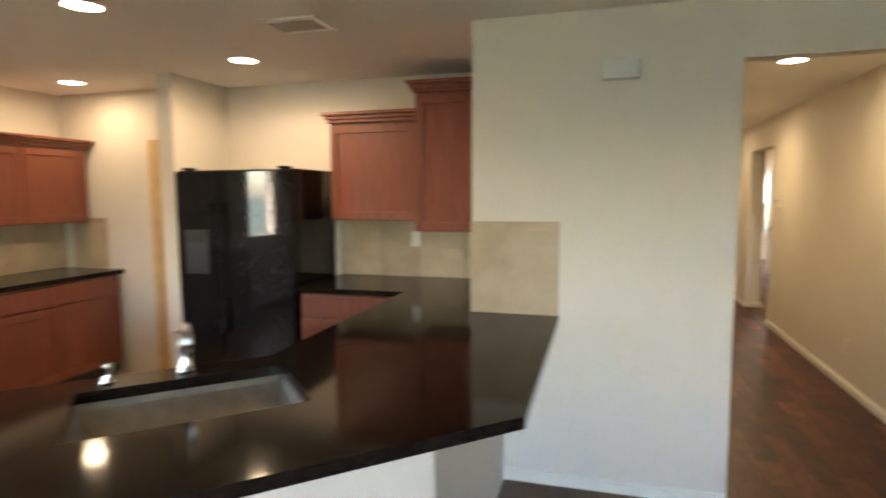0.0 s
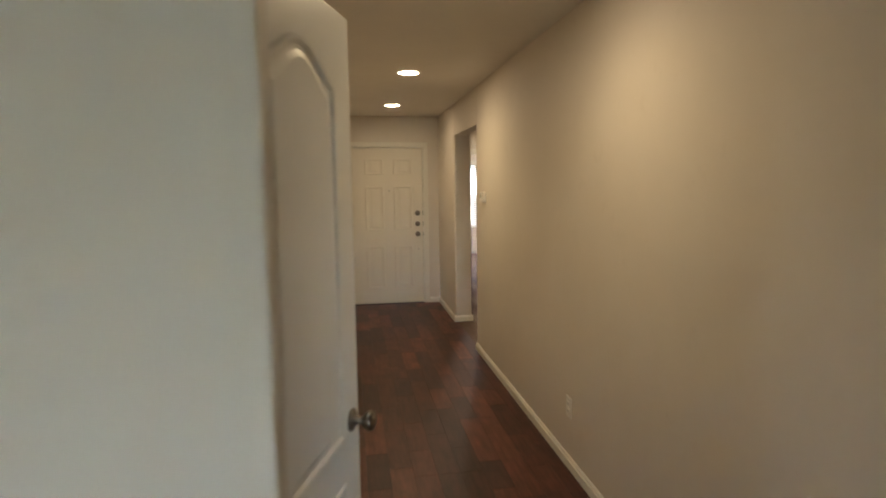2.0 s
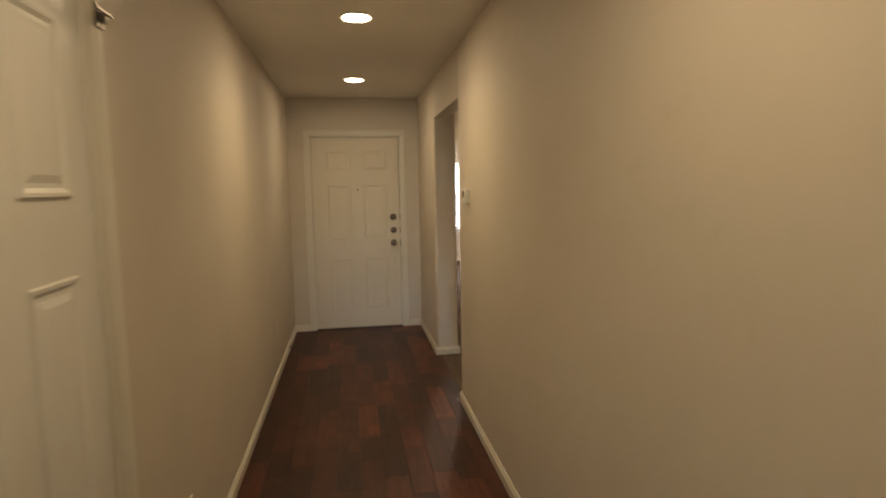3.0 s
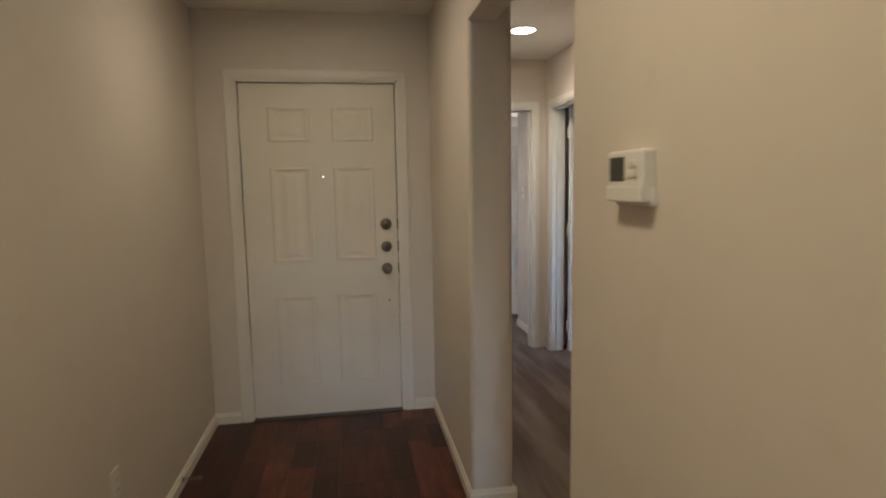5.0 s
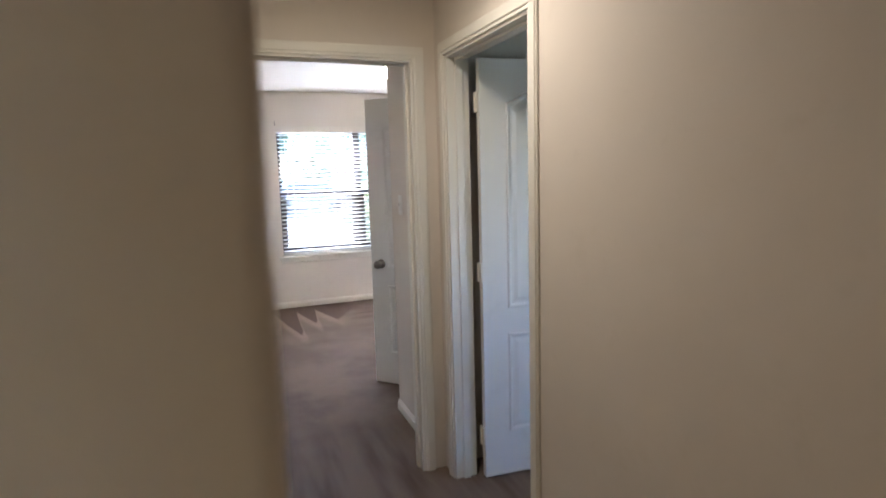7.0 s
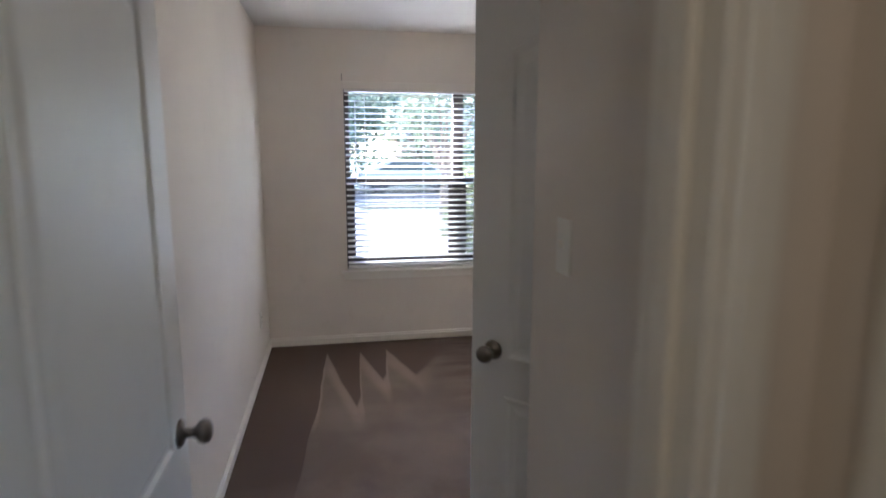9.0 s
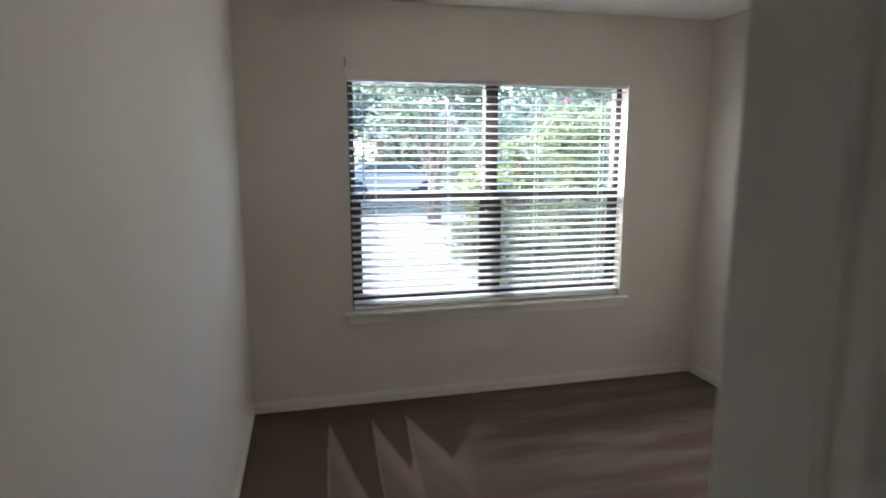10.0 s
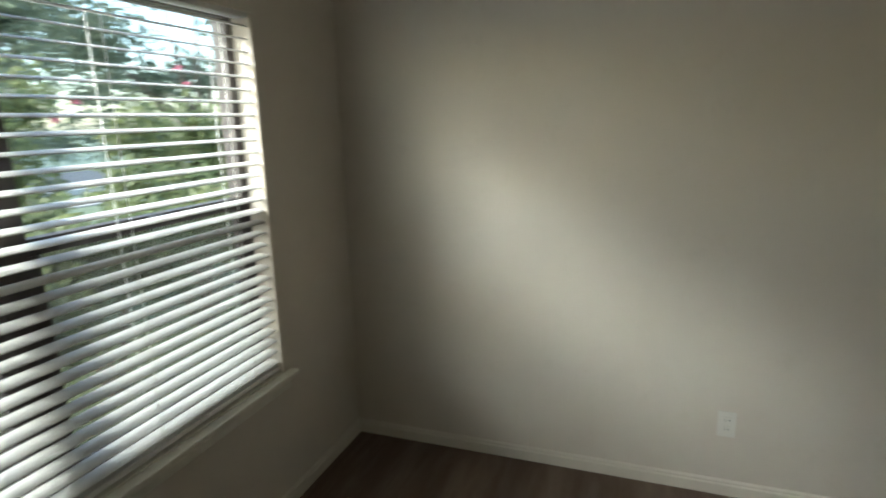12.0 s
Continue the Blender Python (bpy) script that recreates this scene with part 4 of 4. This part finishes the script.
def tree(x, y, h, spread, n, seed, size=0.11):
    rng = random.Random(seed)
    root = tagged(new("tree"), "broad leafy shade tree in the front yard", "tree", "trees outside")
    root.location = (x, y, -0.16)
    bm = bmesh.new()
    limb(bm, [(0, 0, 0), (0.05, 0.03, h * 0.2), (0.0, -0.05, h * 0.42)], 0.2, 0.12)
    bl2 = bmesh.new()
    for i in range(9):
        a = i * 0.7 + rng.uniform(-0.2, 0.2)
        r = spread * rng.uniform(0.35, 0.75)
        top = (r * math.cos(a), r * math.sin(a), h * rng.uniform(0.34, 0.9))
        limb(bm, [(0, 0, h * rng.uniform(0.18, 0.3)), (top[0] * 0.45, top[1] * 0.45, h * 0.15 + top[2] * 0.45), top], 0.07, 0.015, 6)
        add_leaves(bl2, top, (spread * 0.5, spread * 0.5, h * 0.2), n // 13, size, rng, 0.15)
    mesh_object("trunk", bm, BARK, root)
    mesh_object("crown", bl2, LEAF, root)
    return root


def shrub(x, y, h, w, n, seed, flowers=0):
    rng = random.Random(seed)
    root = tagged(new("shrub"), "leafy garden shrub by the window", "shrub", "shrubs outside")
    root.location = (x, y, -0.16)
    bm = bmesh.new()
    bl2 = bmesh.new()
    for i in range(8):
        a = i * 0.8
        top = (w * 0.6 * math.cos(a) * rng.uniform(0.4, 1), w * 0.6 * math.sin(a) * rng.uniform(0.4, 1), h * rng.uniform(0.45, 0.95))
        limb(bm, [(0.05 * math.cos(a), 0.05 * math.sin(a), 0), (top[0] * 0.5, top[1] * 0.5, top[2] * 0.55), top], 0.02, 0.006, 5)
        add_leaves(bl2, (top[0], top[1], top[2] * 0.85), (w * 0.45, w * 0.45, h * 0.22), n // 8, 0.06, rng, 0.1)
    mesh_object("stems", bm, BARK, root)
    mesh_object("foliage", bl2, LEAF2, root)
    if flowers:
        bf = bmesh.new()
        for i in range(flowers):
            add_leaves(bf, (rng.uniform(-w, w) * 0.6, -w * 0.5, h * rng.uniform(0.7, 0.95)), (0.035, 0.035, 0.035), 14, 0.035, rng)
        mesh_object("blossom", bf, FLOWER, root)
    return root


shrub(3.75, 6.9, 1.35, 0.75, 3200, 3)
shrub(4.7, 7.2, 1.5, 0.85, 3400, 5)
shrub(5.9, 7.5, 1.6, 0.9, 3000, 7)
shrub(4.6, 9.9, 2.1, 0.8, 2600, 6, 4)
shrub(5.6, 9.6, 2.6, 1.1, 3600, 8, 3)
shrub(7.4, 9.0, 2.6, 1.1, 3200, 9, 2)
tree(7.6, 13.0, 5.0, 2.6, 9000, 11, 0.09)
tree(4.9, 15.5, 4.6, 2.2, 7500, 17, 0.09)
tree(11.5, 12.5, 5.2, 2.8, 8000, 18, 0.1)
tree(1.0, 31.0, 7.0, 4.2, 8000, 12, 0.17)
tree(-4.5, 32.0, 7.5, 4.6, 7500, 13, 0.17)
tree(6.5, 31.0, 7.5, 4.6, 8000, 14, 0.17)
tree(2.2, 28.6, 6.0, 3.4, 8000, 20, 0.15)
tree(-2.6, 29.0, 6.2, 3.6, 8000, 21, 0.15)
tree(14.0, 22.0, 7.0, 4.0, 8000, 15, 0.14)
tree(15.0, 35.0, 8.0, 4.8, 7000, 16, 0.17)
tree(-10.0, 34.0, 8.0, 4.6, 6000, 19, 0.17)


def hedge(x0, x1, y, h, n, seed):
    """A long row of far bushes with an uneven top."""
    rng = random.Random(seed)
    bm = bmesh.new()
    m = int((x1 - x0) / 1.1)
    for i in range(m):
        k = h * rng.uniform(0.7, 1.15)
        add_leaves(bm, (x0 + 1.1 * i, y + rng.uniform(-0.5, 0.5), k * 0.48 - 0.16), (1.1, 0.8, k * 0.55), n // m, 0.13, rng, 0.3)
    return tagged(mesh_object("hedge", bm, LEAF), "row of dense green bushes across the street", "hedge", kind="stuff")


hedge(-14.0, 34.0, 29.6, 2.9, 14000, 31)


def parked_car(x, y, rz):
    root = tagged(new("car"), "grey parked car on the street", "car")
    bm = bmesh.new()
    side = [(-2.2, 0.32), (2.2, 0.32), (2.25, 0.6), (2.1, 0.82), (1.25, 0.92), (0.55, 1.4), (-0.9, 1.44), (-1.75, 0.98), (-2.2, 0.9)]
    add_prism(bm, side, -0.86, 0.86, "y")
    bmesh.ops.bevel(bm, geom=list(bm.edges), offset=0.06, segments=2, affect="EDGES")
    mesh_object("body", bm, CARPAINT, root)
    bm = bmesh.new()
    add_prism(bm, [(0.5, 0.97), (1.1, 0.95), (0.5, 1.34), (-0.85, 1.37), (-1.5, 1.0)], -0.868, 0.868, "y")
    mesh_object("window", bm, CHROMEGREY, root)
    for wx in (-1.4, 1.4):
        for wy in (-0.8, 0.8):
            lathe("wheel", [(0, -0.1), (0.2, -0.1), (0.3, -0.09), (0.33, -0.06), (0.33, 0.06), (0.3, 0.09), (0.2, 0.1), (0, 0.1)], Matrix.Translation((wx, wy, 0.33)) @ pose(0, 0, 0, 90), TYRE, root)
    root.matrix_world = pose(x, y, -0.15, 0, 0, rz)
    return root


parked_car(5.3, 25.8, 2)


def far_house(x, y, w, d, h):
    root = tagged(new("house"), "single-storey brick house across the street", "house", "houses across the street")
    root.location = (x, y, -0.16)
    boxes("wall", [(-w / 2, -d / 2, 0, w / 2, d / 2, h)], SIDING, 0.01, root)
    bm = bmesh.new()
    add_prism(bm, [(-d / 2 - 0.5, h), (d / 2 + 0.5, h), (0, h + 2.6)], -w / 2 - 0.5, w / 2 + 0.5, "x")
    mesh_object("roof", bm, ROOFM, root)
    for wx in (-w * 0.3, w * 0.05, w * 0.33):
        boxes("window", [(wx - 0.7, -d / 2 - 0.05, 0.9, wx + 0.7, -d / 2 - 0.01, 2.1)], CHROMEGREY, 0.01, root)
        boxes("window_trim", [(wx - 0.78, -d / 2 - 0.04, 0.82, wx + 0.78, -d / 2 - 0.005, 0.9), (wx - 0.78, -d / 2 - 0.04, 2.1, wx + 0.78, -d / 2 - 0.005, 2.18)], TRIM, 0.01, root)
    return root


far_house(-6, 42, 16, 9, 2.8)
far_house(15, 44, 17, 9, 2.8)

# ---- pieces: floor boards and wall tiles ----
hall_floor = tagged(new("floor_hall"), "dark reddish-brown laminate floor boards", "floor", kind="structure")
rng = random.Random(4)
plank_mesh = {}


def plank(x, y, w, l):
    key = round(l, 3)
    if key not in plank_mesh:
        bm = bmesh.new()
        add_box(bm, 0.0004, 0.0004, -0.008, w - 0.0004, l - 0.0004, 0.0)
        top = [e for e in bm.edges if all(v.co.z > -0.001 for v in e.verts)]
        bmesh.ops.bevel(bm, geom=top, offset=0.0004, segments=1, affect="EDGES")
        me = bpy.data.meshes.new("plank")
        bm.to_mesh(me)
        bm.free()
        me.materials.append(WOODFLOOR)
        plank_mesh[key] = me
    ob = new("plank", plank_mesh[key])
    ob.parent = hall_floor
    ob.location = (x, y, 0)


PW = (W + 0.03) / 11
for i in range(11):
    y = -6.66 - rng.choice((0.0, 0.0))
    first = True
    while y < -0.02:
        l = rng.choice((0.2, 0.3, 0.4)) if first else rng.choice((0.3, 0.4, 0.5, 0.6))
        l = min(l, -0.0005 - y)
        plank(i * PW, y, PW, l)
        y += l
        first = False

splash = tagged(new("backsplash"), "travertine tile backsplash with brown grout", "backsplash", kind="structure")
bm = bmesh.new()
add_box(bm, -1.185, KY - 0.006, 0.916, -0.72, KY - 0.0005, 1.404)
add_box(bm, -2.54, KB - 0.006, 0.916, -1.185, KB - 0.0005, 1.355)
add_box(bm, -5.1, -5.706, 0.916, -4.72, -5.7005, 1.36)
add_box(bm, -5.1895, -8.6, 0.916, -5.184, -5.71, 1.32)
mesh_object("grout", bm, GROUT, splash)


def tiles(axis_x0, axis_x1, z0, z1, y, n, border):
    w = (axis_x1 - axis_x0) / n
    rows = [(z0, z1 - border), (z1 - border, z1)] if border else [(z0, (z0 + z1) / 2), ((z0 + z1) / 2, z1)]
    for i in range(n):
        for a, b in rows:
            bm = bmesh.new()
            add_box(bm, axis_x0 + i * w + 0.001, y - 0.010, a + 0.001, axis_x0 + (i + 1) * w - 0.001, y - 0.004, b - 0.001, 0.0015)
            mesh_object("tile", bm, TRAV, splash)


tiles(-1.185, -0.72, 0.917, 1.403, KY, 1, 0.05)
tiles(-2.54, -1.185, 0.917, 1.354, KB, 4, 0.0)
tiles(-5.1, -4.72, 0.917, 1.359, -5.70, 1, 0.05)

for i in range(9):
    box("tile", -5.186, -8.6 + i * 0.321 + 0.001, 0.917, -5.18, -8.6 + (i + 1) * 0.321 - 0.001, 1.319, TRAV, 0.0015, splash)

kitchen_floor = tagged(new("floor_kitchen"), "beige ceramic floor tiles with pale grout", "floor", kind="structure")
box("grout", -5.19, -9.55, -0.0118, -1.06, -5.55, -0.0025, GROUT, 0, kitchen_floor)
bm = bmesh.new()
add_box(bm, 0.002, 0.002, -0.008, 0.328, 0.328, 0.0, 0.0015)
tile_me = bpy.data.meshes.new("floor_tile")
bm.to_mesh(tile_me)
bm.free()
tile_me.materials.append(KTILE)
for i in range(12):
    for j in range(12):
        ob = new("floor_tile", tile_me)
        ob.parent = kitchen_floor
        ob.location = (-5.18 + i * 0.33, -9.53 + j * 0.33, 0)
